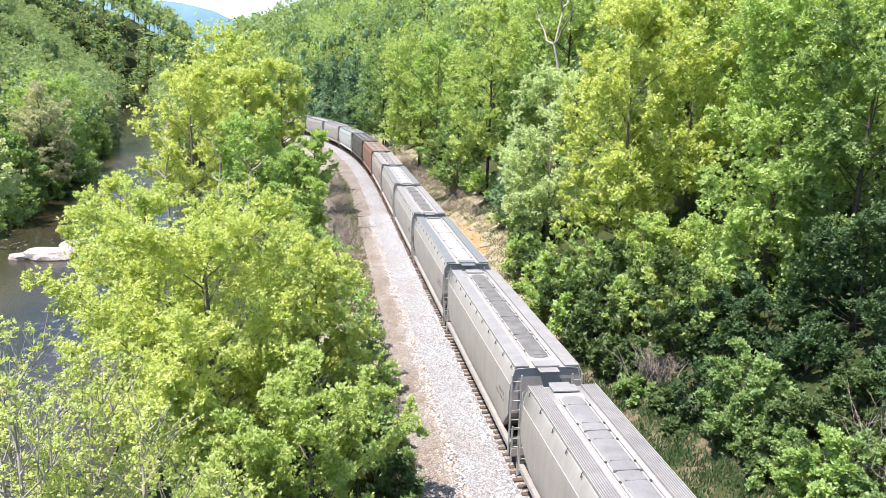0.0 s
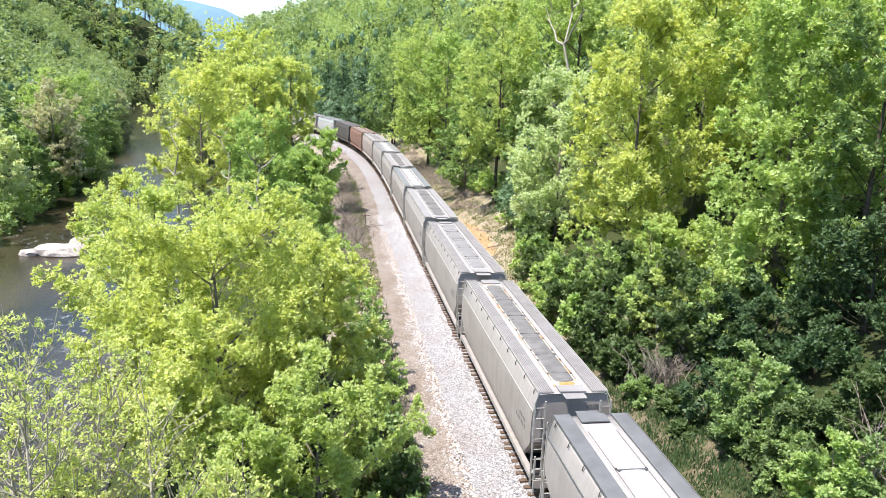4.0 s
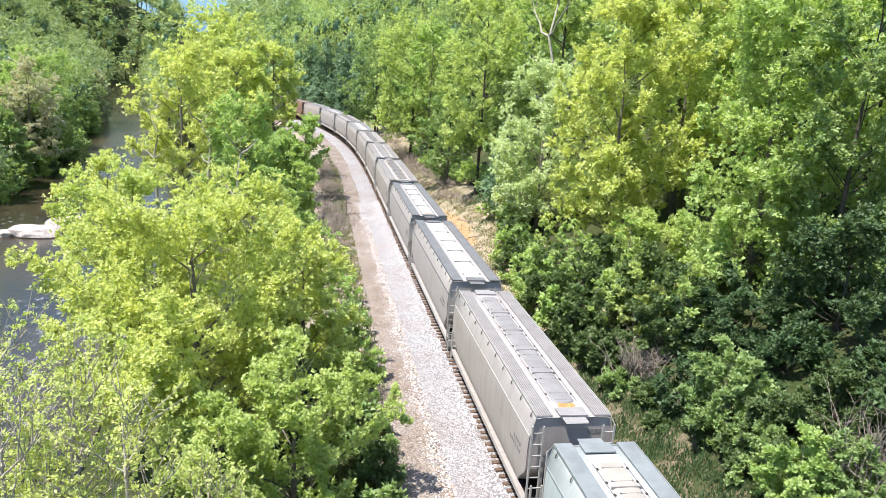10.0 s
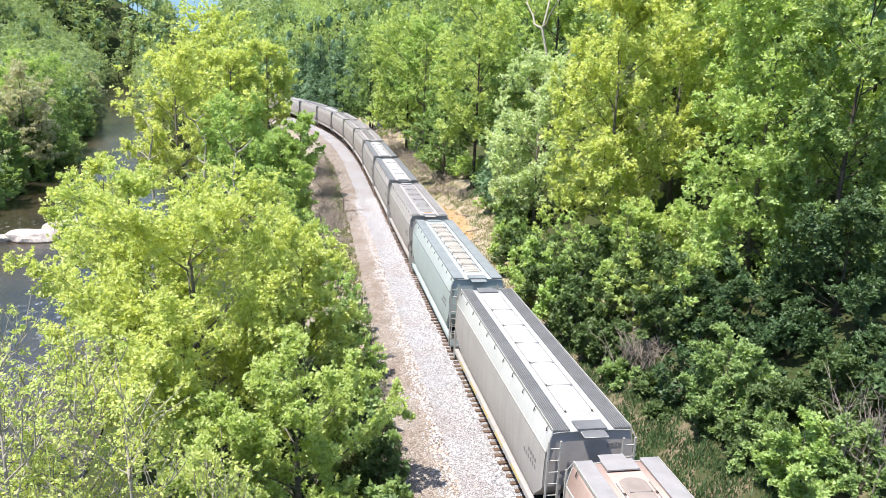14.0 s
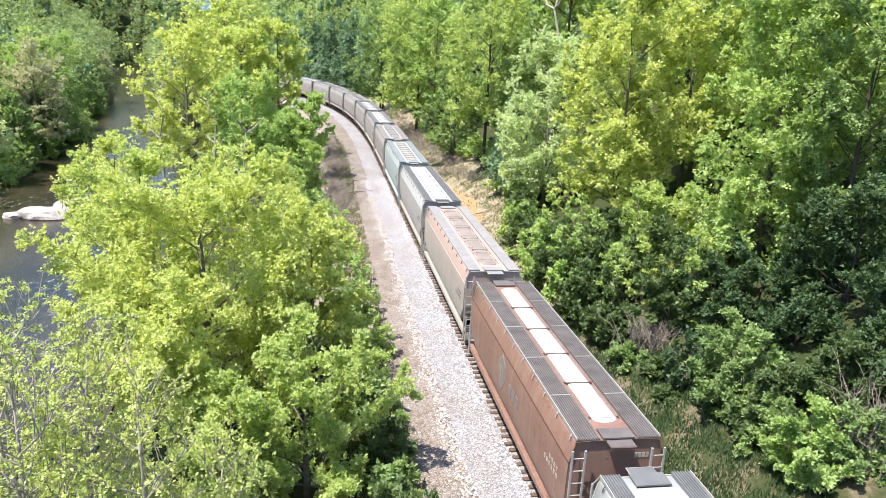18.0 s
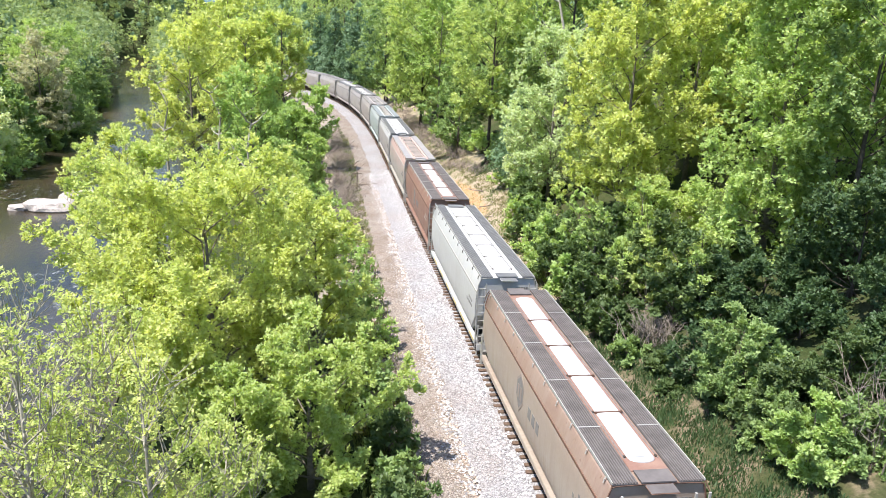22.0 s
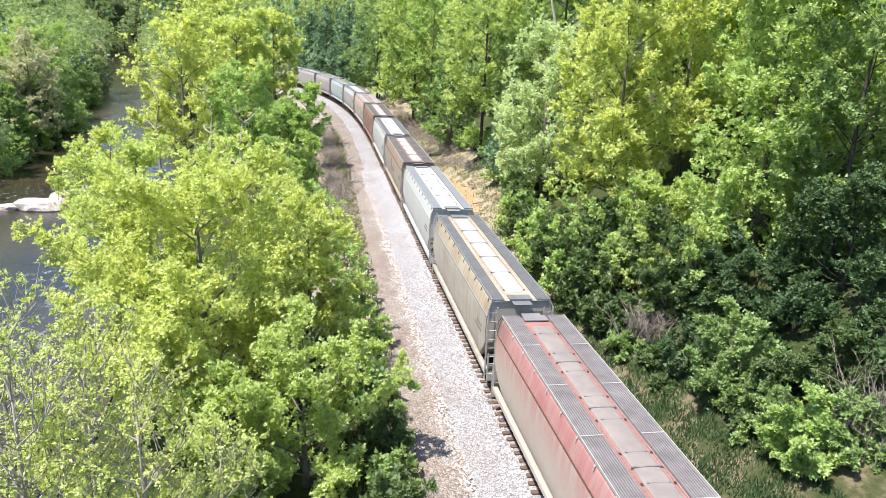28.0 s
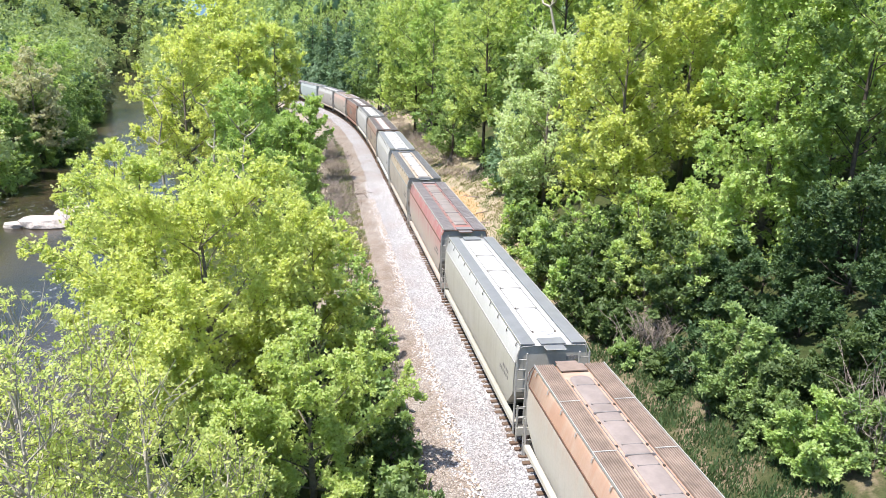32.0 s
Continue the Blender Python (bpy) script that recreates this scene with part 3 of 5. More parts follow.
    # crossover walks at both ends, with the small step over the coupler
    for sy in (-1, 1):
        y0, y1 = sorted((sy * (h - 0.85), sy * (h - 0.24)))
        part("end_walk", Shape().box(-0.53, 0.53, y0, y1, zb - 0.02, zb + 0.025), board, car)
        y0, y1 = sorted((sy * (h - 0.24), sy * (h + 0.18)))
        part("end_step", Shape().box(-0.42, 0.42, y0, y1, zb - 0.10, zb - 0.06), board, car)
        part("step_edge", Shape().tube([(-0.42, sy * (h - 0.2), zb - 0.08), (-0.42, sy * (h + 0.19), zb - 0.08), (0.42, sy * (h + 0.19), zb - 0.08), (0.42, sy * (h - 0.2), zb - 0.08)], 0.02, 5), trim, car)
        # arched edge of the end
        arch = [(-x * 1.004, sy * (h - 0.27), z + 0.01) for x, z in ROOF] + [(x * 1.004, sy * (h - 0.27), z + 0.01) for x, z in reversed(ROOF[:-1])]
        part("roof_end_edge", Shape().tube(arch, 0.028, 5), trim, car)
        # grab rails from the board down to the side
        for sx in (-1, 1):
            part("corner_rail", Shape().tube([(sx * 1.39, sy * (h - 0.27), zb), (sx * 1.54, sy * (h - 0.15), 4.36), (sx * 1.58, sy * (h - 0.12), 4.)], 0.018, 5), trim, car)
            ladder(car, sx * 1.33, sy * (h - 0.22), sy, lad, 0.75, 4.35)
            ladder(car, sx * 1.30, sy * (h + 0.12), sy, lad, 0.55, 2.2, 0.40)
            # end posts beside the sloping sheet
            part("end_post", Shape().box(sx * 0.98 - 0.05, sx * 0.98 + 0.05, *sorted((sy * (h - 0.40), sy * (h - 0.28))), 1.15, 3.0), side, car)
        part("end_platform", Shape().box(-1.50, 1.50, *sorted((sy * (h - 1.9), sy * (h + 0.22))), 1.06, 1.16), M_BLACK, car)
        part("end_sill", Shape().box(-1.52, 1.52, *sorted((sy * (h + 0.22), sy * (h + 0.30))), 0.86, 1.20), sill, car)
        part("brake_cylinder", Shape().tube([(0.5, sy * (h - 0.2), 1.16), (0.5, sy * (h - 0.2), 2.1)], 0.12, 8), M_BLACK, car)
        part("brake_reservoir", Shape().box(-0.75, -0.2, *sorted((sy * (h - 0.6), sy * (h - 0.1))), 1.16, 1.6, 0.03), M_BLACK, car)
        cp = Shape().box(-0.12, 0.12, *sorted((sy * (h - 0.2), sy * (h + 0.62))), 0.76, 0.98, 0.03)
        cp.box(-0.20, 0.17, *sorted((sy * (h + 0.55), sy * (h + 0.78))), 0.70, 1.02, 0.04)
        part("coupler", cp, M_STEEL, car)
        # truck
        yt = sy * (h - 1.75)
        tr = part("truck", Shape().box(-1.15, 1.15, yt - 0.22, yt + 0.22, 0.45, 0.78, 0.03), M_STEEL, car)
        for sx in (-1, 1):
            part("side_frame", shared("frame", side_frame_mesh), None, tr, m=pose(sx * 1.0, yt, 0))
            part("spring_nest", shared("spring", spring_mesh), None, tr, m=pose(sx * 1.0, yt, 0))
        for dy in (-0.89, 0.89):
            part("axle", Shape().tube([(-0.75, yt + dy, 0.46), (0.75, yt + dy, 0.46)], 0.08, 8), M_STEEL, tr)
            for sx in (-1, 1):
                part("wheel", shared("wheel", wheel_mesh), None, tr, m=pose(sx * 0.755, yt + dy, 0.46, 0, 0, 0 if sx > 0 else 180))
    part("center_sill", Shape().box(-0.3, 0.3, -h + 0.1, h - 0.1, 0.78, 1.08), M_BLACK, car)
    # outlet bays below
    nb = 3
    for q in range(nb):
        y = (q - 1) * (length - 6.2) / 3.0
        w = (length - 6.2) / 6.6
        bay = Shape()
        bay.v = [(-1.28, y - w, 1.14), (1.28, y - w, 1.14), (1.28, y + w, 1.14), (-1.28, y + w, 1.14), (-0.62, y - 0.35, 0.36), (0.62, y - 0.35, 0.36), (0.62, y + 0.35, 0.36), (-0.62, y + 0.35, 0.36)]
        bay.f = [(0, 1, 2, 3), (4, 7, 6, 5), (0, 4, 5, 1), (1, 5, 6, 2), (2, 6, 7, 3), (3, 7, 4, 0)]
        bob = part("outlet_bay", bay, side, car)
        part("outlet_gate", Shape().box(-0.75, 0.75, y - 0.45, y + 0.45, 0.28, 0.36).tube([(-1.2, y, 0.34), (1.2, y, 0.34)], 0.035, 6), M_STEEL, bob)
    # loading trough: coaming, covers, straps, latches
    y0, y1 = -h + 1.50, h - 1.50
    co = part("trough_coaming", Shape().box(-0.585, 0.585, -h + 0.90, h - 0.90, 4.5, 4.65, 0.02), coam or roof, car)
    step = (y1 - y0) / hatches
    for q in range(hatches):
        a, b = y0 + q * step + 0.02, y0 + (q + 1) * step - 0.02
        cv = Shape()
        prof = [(-0.42, 4.57), (-0.42, 4.665), (-0.37, 4.7), (-0.2, 4.715), (0, 4.72), (0.2, 4.715), (0.37, 4.7), (0.42, 4.665), (0.42, 4.57)]
        ys = [a, a + 0.03, b - 0.03, b]
        cv.sweep(prof, ys)
        if round_end and q in (0, hatches - 1):
            # the trough ends in a half round
            tip, sgn = (a, -1) if q == 0 else (b, 1)
            k0 = len(cv.v)
            for z, r in ((4.57, 0.42), (4.665, 0.42), (4.7, 0.37)):
                cv.v += [(r * math.cos(math.pi * t / 8), tip + sgn * 0.62 * r * math.sin(math.pi * t / 8), z) for t in range(9)]
            for g in range(2):
                for t in range(8):
                    u = k0 + g * 9 + t
                    cv.f.append((u, u + 1, u + 10, u + 9))
            cv.f.append(tuple(k0 + 18 + t for t in range(9)))
        cover = part("hatch_cover", cv, hatch, car, smooth=False)
        if q:
            part("hatch_strap", Shape().box(-0.49, 0.49, a - 0.05, a - 0.01, 4.67, 4.745, 0.008), M_LATCH if hatch is not HT["white"] else trim, cover)
        for t in (0.22, 0.78) if hatch is not HT["white"] else (0.03,):
            y = a + (b - a) * t
            for sx in (-1, 1):
                part("hatch_latch", shared("latch", lambda: Shape().box(-0.035, 0.035, -0.05, 0.05, 0, 0.07, 0.01).mesh("hatch_latch", M_STEEL)), None, cover, m=pose(sx * 0.50, y, 4.63))
            if hatch is HT["white"]:
                continue
            part("cover_bar", shared("cbar", lambda: Shape().tube([(-0.32, 0, 0.012), (0.32, 0, 0.012)], 0.013, 5).box(-0.35, -0.31, -0.028, 0.028, -0.02, 0.04, 0.006).box(0.31, 0.35, -0.028, 0.028, -0.02, 0.04, 0.006).mesh("cover_bar", M_LATCH)), None, cover, m=pose(0, y, 4.705))
    for sx in (-1, 1):
        part("latch_bar", Shape().tube([(sx * 0.525, y0, 4.655), (sx * 0.525, y1, 4.655)], 0.018, 5), M_LATCH, car)
    if stain:
        st = Shape()
        pts = [(-0.34, 0.0), (-0.1, -0.05), (0.22, 0.02), (0.36, 0.10), (0.30, 0.10 + stain), (0.05, 0.16 + stain), (-0.28, 0.05 + stain)]
        st.v = [(x, -h + 0.95 + y, z) for z in (4.652, 4.657) for x, y in pts]
        st.f = [tuple(range(6, -1, -1)), tuple(range(7, 14))] + [(k, (k + 1) % 7, (k + 1) % 7 + 7, k + 7) for k in range(7)]
        part("rust_stain", st, M_STAIN, car, "orange rust stain")
    # stencils: plain bars for the marks on side and end
    mk = marks or M_BAR
    for sx in (-1, 1):
        for z, n in ((3.05, 4), (2.78, 6)):
            for q in range(n):
                x = np.interp(z, [p[1] for p in SIDE], [p[0] for p in SIDE]) + 0.006
                y = -sx * (-h + 1.2 + q * 0.26)
                part("side_stencil", Shape().box(sx * x - 0.004, sx * x + 0.004, y - 0.075, y + 0.075, z - 0.08, z + 0.08), mk, body)
    for sy in (-1, 1):
        for q in range(4):
            part("end_stencil", Shape().box(0.62 + q * 0.13, 0.72 + q * 0.13, *sorted((sy * (h - 0.31), sy * (h - 0.30))), 3.92, 4.1), mk, body)
    if logo:
        for sx in (-1, 1):
            x = sx * 1.60

            def plate(grow, x0, x1, cy=0.9, cz=2.92):
                pts = [(-0.52, -0.30), (0.0, -0.82), (0.52, -0.30), (0.52, 0.42), (0.0, 0.80), (-0.52, 0.42)]
                sh = Shape()
                sh.v = [(x0, cy + a * grow, cz + c * grow) for a, c in pts] + [(x1, cy + a * grow, cz + c * grow) for a, c in pts]
                sh.f = [tuple(range(6)), tuple(reversed(range(6, 12)))] + [(k, k + 6, (k + 1) % 6 + 6, (k + 1) % 6) for k in range(6)]
                return sh

            em = part("painted_emblem", plate(1.0, x * 0.985, x * 1.003), HT["tan"], body, "plain six-sided emblem")
            part("emblem_field", plate(0.84, x * 0.99, x * 1.006), M_BAR, em)
            part("emblem_bar", Shape().box(x * 1.008 - 0.004, x * 1.008 + 0.004, 0.62, 0.82, 2.62, 3.18), HT["tan"], em)
            part("emblem_bar", Shape().box(x * 1.008 - 0.004, x * 1.008 + 0.004, 0.98, 1.18, 2.62, 3.18), HT["tan"], em)
            for q in range(3):
                y = -0.55 - q * 0.55 if sx < 0 else 2.5 + q * 0.55
                part("side_lettering", Shape().box(x - 0.012, x + 0.012, y - 0.17, y + 0.17, 2.52, 2.98), M_BAR, body)
    return tagged(car, label, "hopper car", "hopper cars of the freight train")


M_EMBLEM = plain("faded_white_paint", (0.42, 0.36, 0.31), 0.7, 0, 0.35, 3.0)
LG = dict(
    light=paint("paint_light_grey", (0.397, 0.369, 0.362), (0.267, 0.239, 0.226), 0.55),
    warm=paint("paint_warm_grey", (0.383, 0.350, 0.338), (0.254, 0.217, 0.197), 0.6),
    pinkg=paint("paint_pinkish_grey", (0.406, 0.352, 0.334), (0.294, 0.239, 0.214), 0.6),
    white=paint("paint_white", (0.480, 0.480, 0.480), (0.360, 0.347, 0.336), 0.4),
    cream=paint("paint_cream", (0.432, 0.414, 0.372), (0.300, 0.270, 0.222), 0.5),
    blue=paint("paint_pale_blue_grey", (0.381, 0.437, 0.437), (0.292, 0.332, 0.324), 0.5),
    bluet=paint("paint_blue_grey_top", (0.421, 0.454, 0.454), (0.324, 0.356, 0.356), 0.5),
    brown=paint("paint_boxcar_brown", (0.235, 0.128, 0.100), (0.335, 0.225, 0.175), 0.65, spots=0.3, spot=(0.148, 0.074, 0.044)),
    tan=paint("paint_faded_tan_brown", (0.285, 0.195, 0.155), (0.335, 0.265, 0.225), 0.7, spots=0.2, spot=(0.178, 0.096, 0.059)),
    tans=paint("paint_tan_faded_to_grey", (0.37, 0.32, 0.275), (0.28, 0.205, 0.16), 0.7, top=(0.345, 0.265, 0.215)),
    greye=paint("paint_plain_grey", (0.324, 0.316, 0.304), (0.243, 0.227, 0.211), 0.5),
    maroon=paint("paint_maroon", (0.30, 0.125, 0.105), (0.36, 0.22, 0.19), 0.6),
    red=paint("paint_faded_red", (0.36, 0.150, 0.150), (0.42, 0.305, 0.285), 0.8),
    redside=paint("paint_red_faded_to_beige", (0.45, 0.40, 0.355), (0.44, 0.29, 0.25), 0.55, top=(0.43, 0.215, 0.21)),
    creamo=paint("paint_cream_orange_top", (0.52, 0.49, 0.44), (0.38, 0.33, 0.27), 0.45, top=(0.46, 0.37, 0.31)),
    greyp=paint("paint_grey_pink_top", (0.41, 0.385, 0.355), (0.28, 0.24, 0.20), 0.6, top=(0.46, 0.33, 0.29)),
    pink=paint("paint_faded_pink_roof", (0.474, 0.311, 0.266), (0.459, 0.385, 0.348), 0.8),
    beige=paint("paint_stained_beige", (0.43, 0.39, 0.35), (0.27, 0.22, 0.175), 0.75),
    beiget=paint("paint_stained_beige_top", (0.429, 0.363, 0.289), (0.266, 0.185, 0.118), 0.8),
    orange=paint("paint_faded_orange", (0.42, 0.255, 0.185), (0.46, 0.36, 0.295), 0.75),
    dark=paint("paint_dark_grey", (0.081, 0.078, 0.074), (0.126, 0.115, 0.104), 0.6),
    rust=paint("paint_grey_with_rust", (0.444, 0.414, 0.385), (0.311, 0.274, 0.237), 0.5, spots=1.1, spot=(0.42, 0.22, 0.07)),
    peel=paint("paint_white_peeling", (0.607, 0.592, 0.570), (0.488, 0.459, 0.429), 0.4, spots=0.75, spot=(0.104, 0.059, 0.052)),
)
HT = dict(
    white=plain("fibreglass_white", (0.430, 0.420, 0.425), 0.5, 0, 0.10, 1.2, 0.05),
    grey=plain("hatch_grey", (0.165, 0.155, 0.152), 0.65, 0, 0.3, 2.0),
    mid=plain("hatch_mid_grey", (0.235, 0.223, 0.224), 0.6, 0, 0.2, 1.6),
    cream=plain("hatch_cream", (0.340, 0.310, 0.275), 0.6, 0, 0.22, 1.2),
    tan=plain("hatch_tan", (0.27, 0.22, 0.195), 0.6, 0, 0.25, 1.2),
    taupe=plain("hatch_taupe", (0.235, 0.200, 0.185), 0.6, 0, 0.2, 1.2),
    mauve=plain("hatch_mauve_brown", (0.250, 0.205, 0.190), 0.65, 0, 0.25, 1.2),
)
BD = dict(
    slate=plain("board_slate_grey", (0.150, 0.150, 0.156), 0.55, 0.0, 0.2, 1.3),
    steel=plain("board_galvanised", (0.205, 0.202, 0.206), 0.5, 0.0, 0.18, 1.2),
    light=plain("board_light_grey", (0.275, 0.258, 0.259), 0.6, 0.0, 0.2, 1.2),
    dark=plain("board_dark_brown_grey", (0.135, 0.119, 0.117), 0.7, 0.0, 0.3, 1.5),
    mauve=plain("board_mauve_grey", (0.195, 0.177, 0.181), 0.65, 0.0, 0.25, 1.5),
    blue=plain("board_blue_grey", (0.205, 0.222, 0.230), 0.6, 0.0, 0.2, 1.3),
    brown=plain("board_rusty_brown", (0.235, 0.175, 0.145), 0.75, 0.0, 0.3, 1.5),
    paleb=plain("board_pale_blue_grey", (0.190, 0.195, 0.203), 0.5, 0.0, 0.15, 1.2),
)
TR = dict(
    light=plain("trim_light_grey", (0.385, 0.370, 0.348), 0.6, 0.1, 0.2),
    dark=plain("trim_dark", (0.089, 0.078, 0.070), 0.65, 0.2, 0.3),
    brown=plain("trim_brown", (0.163, 0.089, 0.063), 0.7, 0.1, 0.3),
    blue=plain("trim_blue_grey", (0.252, 0.274, 0.281), 0.6, 0.1, 0.2),
)

PITCH = 17.83
NEAR_END = {-2: -1.5, -3: -1.2, -4: -1.1, -5: -1.0, -6: -0.9, -1: -0.4, 0: 0.1, 1: 0.3, 2: 0.6, 3: 0.9, 4: 0.7, 5: 0.5, 6: 0.45, 7: 0.4, 8: -0.3, 9: -1.4, 10: -1.3, 11: -1.0}
near_end = lambda i: -PITCH * i + NEAR_END.get(i, -0.9)
GREY = "light grey covered hopper car, dusty, rolling on the track"
KINDS = {
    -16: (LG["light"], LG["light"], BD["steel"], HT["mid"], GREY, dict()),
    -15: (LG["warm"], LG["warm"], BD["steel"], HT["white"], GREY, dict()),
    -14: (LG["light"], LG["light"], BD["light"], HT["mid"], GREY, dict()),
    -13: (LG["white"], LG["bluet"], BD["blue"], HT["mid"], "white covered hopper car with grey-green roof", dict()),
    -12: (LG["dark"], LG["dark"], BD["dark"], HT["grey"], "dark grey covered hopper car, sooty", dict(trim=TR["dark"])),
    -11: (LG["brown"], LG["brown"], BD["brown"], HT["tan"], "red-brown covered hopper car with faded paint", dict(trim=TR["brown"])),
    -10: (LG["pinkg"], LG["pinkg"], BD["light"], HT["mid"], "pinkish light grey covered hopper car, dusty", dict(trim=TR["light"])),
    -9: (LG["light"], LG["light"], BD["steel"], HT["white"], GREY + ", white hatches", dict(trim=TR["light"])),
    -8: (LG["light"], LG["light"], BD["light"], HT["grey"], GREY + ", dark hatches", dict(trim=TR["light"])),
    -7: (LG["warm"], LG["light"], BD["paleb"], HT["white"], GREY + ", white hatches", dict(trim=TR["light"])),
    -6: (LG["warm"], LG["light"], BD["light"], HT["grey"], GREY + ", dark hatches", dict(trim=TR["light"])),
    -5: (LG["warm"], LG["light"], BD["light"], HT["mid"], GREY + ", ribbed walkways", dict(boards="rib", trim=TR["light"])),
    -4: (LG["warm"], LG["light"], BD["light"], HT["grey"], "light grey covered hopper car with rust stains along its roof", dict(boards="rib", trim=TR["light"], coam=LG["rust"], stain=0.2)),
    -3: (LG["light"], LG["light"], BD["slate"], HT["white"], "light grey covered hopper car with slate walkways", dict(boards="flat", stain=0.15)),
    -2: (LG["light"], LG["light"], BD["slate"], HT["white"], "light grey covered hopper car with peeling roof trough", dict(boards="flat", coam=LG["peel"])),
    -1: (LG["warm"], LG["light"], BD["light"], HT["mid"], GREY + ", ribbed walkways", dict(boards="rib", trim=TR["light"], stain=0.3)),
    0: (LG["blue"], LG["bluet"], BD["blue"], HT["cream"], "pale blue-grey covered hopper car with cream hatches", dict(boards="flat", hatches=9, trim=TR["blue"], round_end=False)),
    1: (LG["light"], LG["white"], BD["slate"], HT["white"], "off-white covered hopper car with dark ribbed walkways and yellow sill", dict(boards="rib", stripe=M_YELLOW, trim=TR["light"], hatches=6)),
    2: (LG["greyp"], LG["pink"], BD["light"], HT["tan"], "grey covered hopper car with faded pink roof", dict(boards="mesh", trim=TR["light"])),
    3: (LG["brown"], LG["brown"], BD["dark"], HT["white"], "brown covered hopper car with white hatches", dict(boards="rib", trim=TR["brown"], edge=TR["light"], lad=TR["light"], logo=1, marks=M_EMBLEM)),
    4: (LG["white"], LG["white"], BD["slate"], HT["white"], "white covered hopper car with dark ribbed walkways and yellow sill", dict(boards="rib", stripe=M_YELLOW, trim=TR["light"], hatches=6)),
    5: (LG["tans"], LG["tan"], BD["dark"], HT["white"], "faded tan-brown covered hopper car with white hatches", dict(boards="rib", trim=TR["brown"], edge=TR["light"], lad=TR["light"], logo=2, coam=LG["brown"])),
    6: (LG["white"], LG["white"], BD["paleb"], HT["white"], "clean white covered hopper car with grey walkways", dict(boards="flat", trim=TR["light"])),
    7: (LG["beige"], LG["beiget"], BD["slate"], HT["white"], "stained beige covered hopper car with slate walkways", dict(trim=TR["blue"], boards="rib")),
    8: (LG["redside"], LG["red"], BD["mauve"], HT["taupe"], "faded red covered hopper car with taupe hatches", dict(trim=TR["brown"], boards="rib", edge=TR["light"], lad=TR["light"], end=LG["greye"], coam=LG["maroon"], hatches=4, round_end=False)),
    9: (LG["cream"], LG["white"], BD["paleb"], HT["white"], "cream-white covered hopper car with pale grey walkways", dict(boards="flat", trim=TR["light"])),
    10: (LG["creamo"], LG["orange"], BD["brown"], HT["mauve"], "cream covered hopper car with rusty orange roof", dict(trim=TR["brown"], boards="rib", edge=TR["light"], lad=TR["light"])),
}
CARS = []
for i, (sd, rf, bd, ht, lab, kw) in KINDS.items():
    length = near_end(i - 1) - near_end(i) - 1.5
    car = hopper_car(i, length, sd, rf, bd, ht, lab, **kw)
    CARS.append((car, near_end(i) + length / 2, length))


def car_pose(s, length):
    """A car on the line: it stands on its two trucks."""
    r = length / 2 - 1.75
    xa, ya, _ = line(s - r)
    xb, yb, _ = line(s + r)
    return pose((xa + xb) / 2, (ya + yb) / 2, 0, 0, 0, math.degrees(math.atan2(-(xb - xa), yb - ya)))


SPEED = 8.33


# ---- trees ----
def leaf_quads(rng, centers, radii, count, size, up=0.35, spread=0.30, per=20, spray=2.0, tri=False, dome=0.0):
    """Leaves in sprays on a set of boughs: each spray a ragged tilted disc of leaves, each leaf a folded lozenge with its own tilt."""
    centers, radii = np.asarray(centers, float), np.asarray(radii, float)
    wgt = radii[:, 0] * radii[:, 1] + radii[:, 0] * radii[:, 2]
    m = max(8, count // per)
    b = rng.choice(len(centers), m, p=wgt / wgt.sum())
    u = rng.normal(size=(m, 3))
    u /= np.linalg.norm(u, axis=1)[:, None]
    u[:, 2] += up
    u /= np.linalg.norm(u, axis=1)[:, None]
    r = 1.06 - spread * rng.random(m) ** 1.2 + 0.20 * rng.normal(size=m)
    sc = centers[b] + u * radii[b] * r[:, None]
    sn = u * 0.75 + np.array([0, 0, 0.45]) + rng.normal(0, 0.42, (m, 3))
    sn /= np.linalg.norm(sn, axis=1)[:, None]
    sr = size * spray * rng.uniform(0.6, 1.4, m)
    # leaves of each spray
    k = rng.integers(0, m, count)
    o = rng.normal(size=(count, 3))
    o -= sn[k] * (np.einsum("ij,ij->i", o, sn[k]) * 0.72)[:, None]
    p = sc[k] + o * (sr[k] * 0.62)[:, None]
    p[:, 2] -= 0.10 * np.einsum("ij,ij->i", o, o) * sr[k] * 0.5
    nrm = sn[k] + rng.normal(0, 0.34 - 0.1 * dome, (count, 3))
    if dome:
        q = p + np.array([0, 0, 0.35])
        nrm += dome * q / (np.linalg.norm(q, axis=1)[:, None] + 1e-9)
    nrm /= np.linalg.norm(nrm, axis=1)[:, None]
    t = o + rng.normal(0, 0.5, (count, 3))
    t -= nrm * np.einsum("ij,ij->i", t, nrm)[:, None]
    t /= np.linalg.norm(t, axis=1)[:, None] + 1e-9
    w = np.cross(nrm, t)
    L = size * rng.uniform(0.6, 1.35, count)[:, None]
    fold = nrm * L * 0.12
    if tri:
        V = np.stack([p - t * L * 0.45 + w * L * 0.38, p - t * L * 0.45 - w * L * 0.38, p + t * L * 0.6], 1)
        return V.reshape(-1, 3)
    V = np.stack([p - t * L * 0.5, p + w * L * 0.30 + fold + t * L * 0.05, p + t * L * 0.5 - nrm * L * 0.08, p - w * L * 0.30 + fold + t * L * 0.05], 1)
    return V.reshape(-1, 3)


def quad_index(nv, k=4):
    return np.arange(nv).reshape(-1, k)


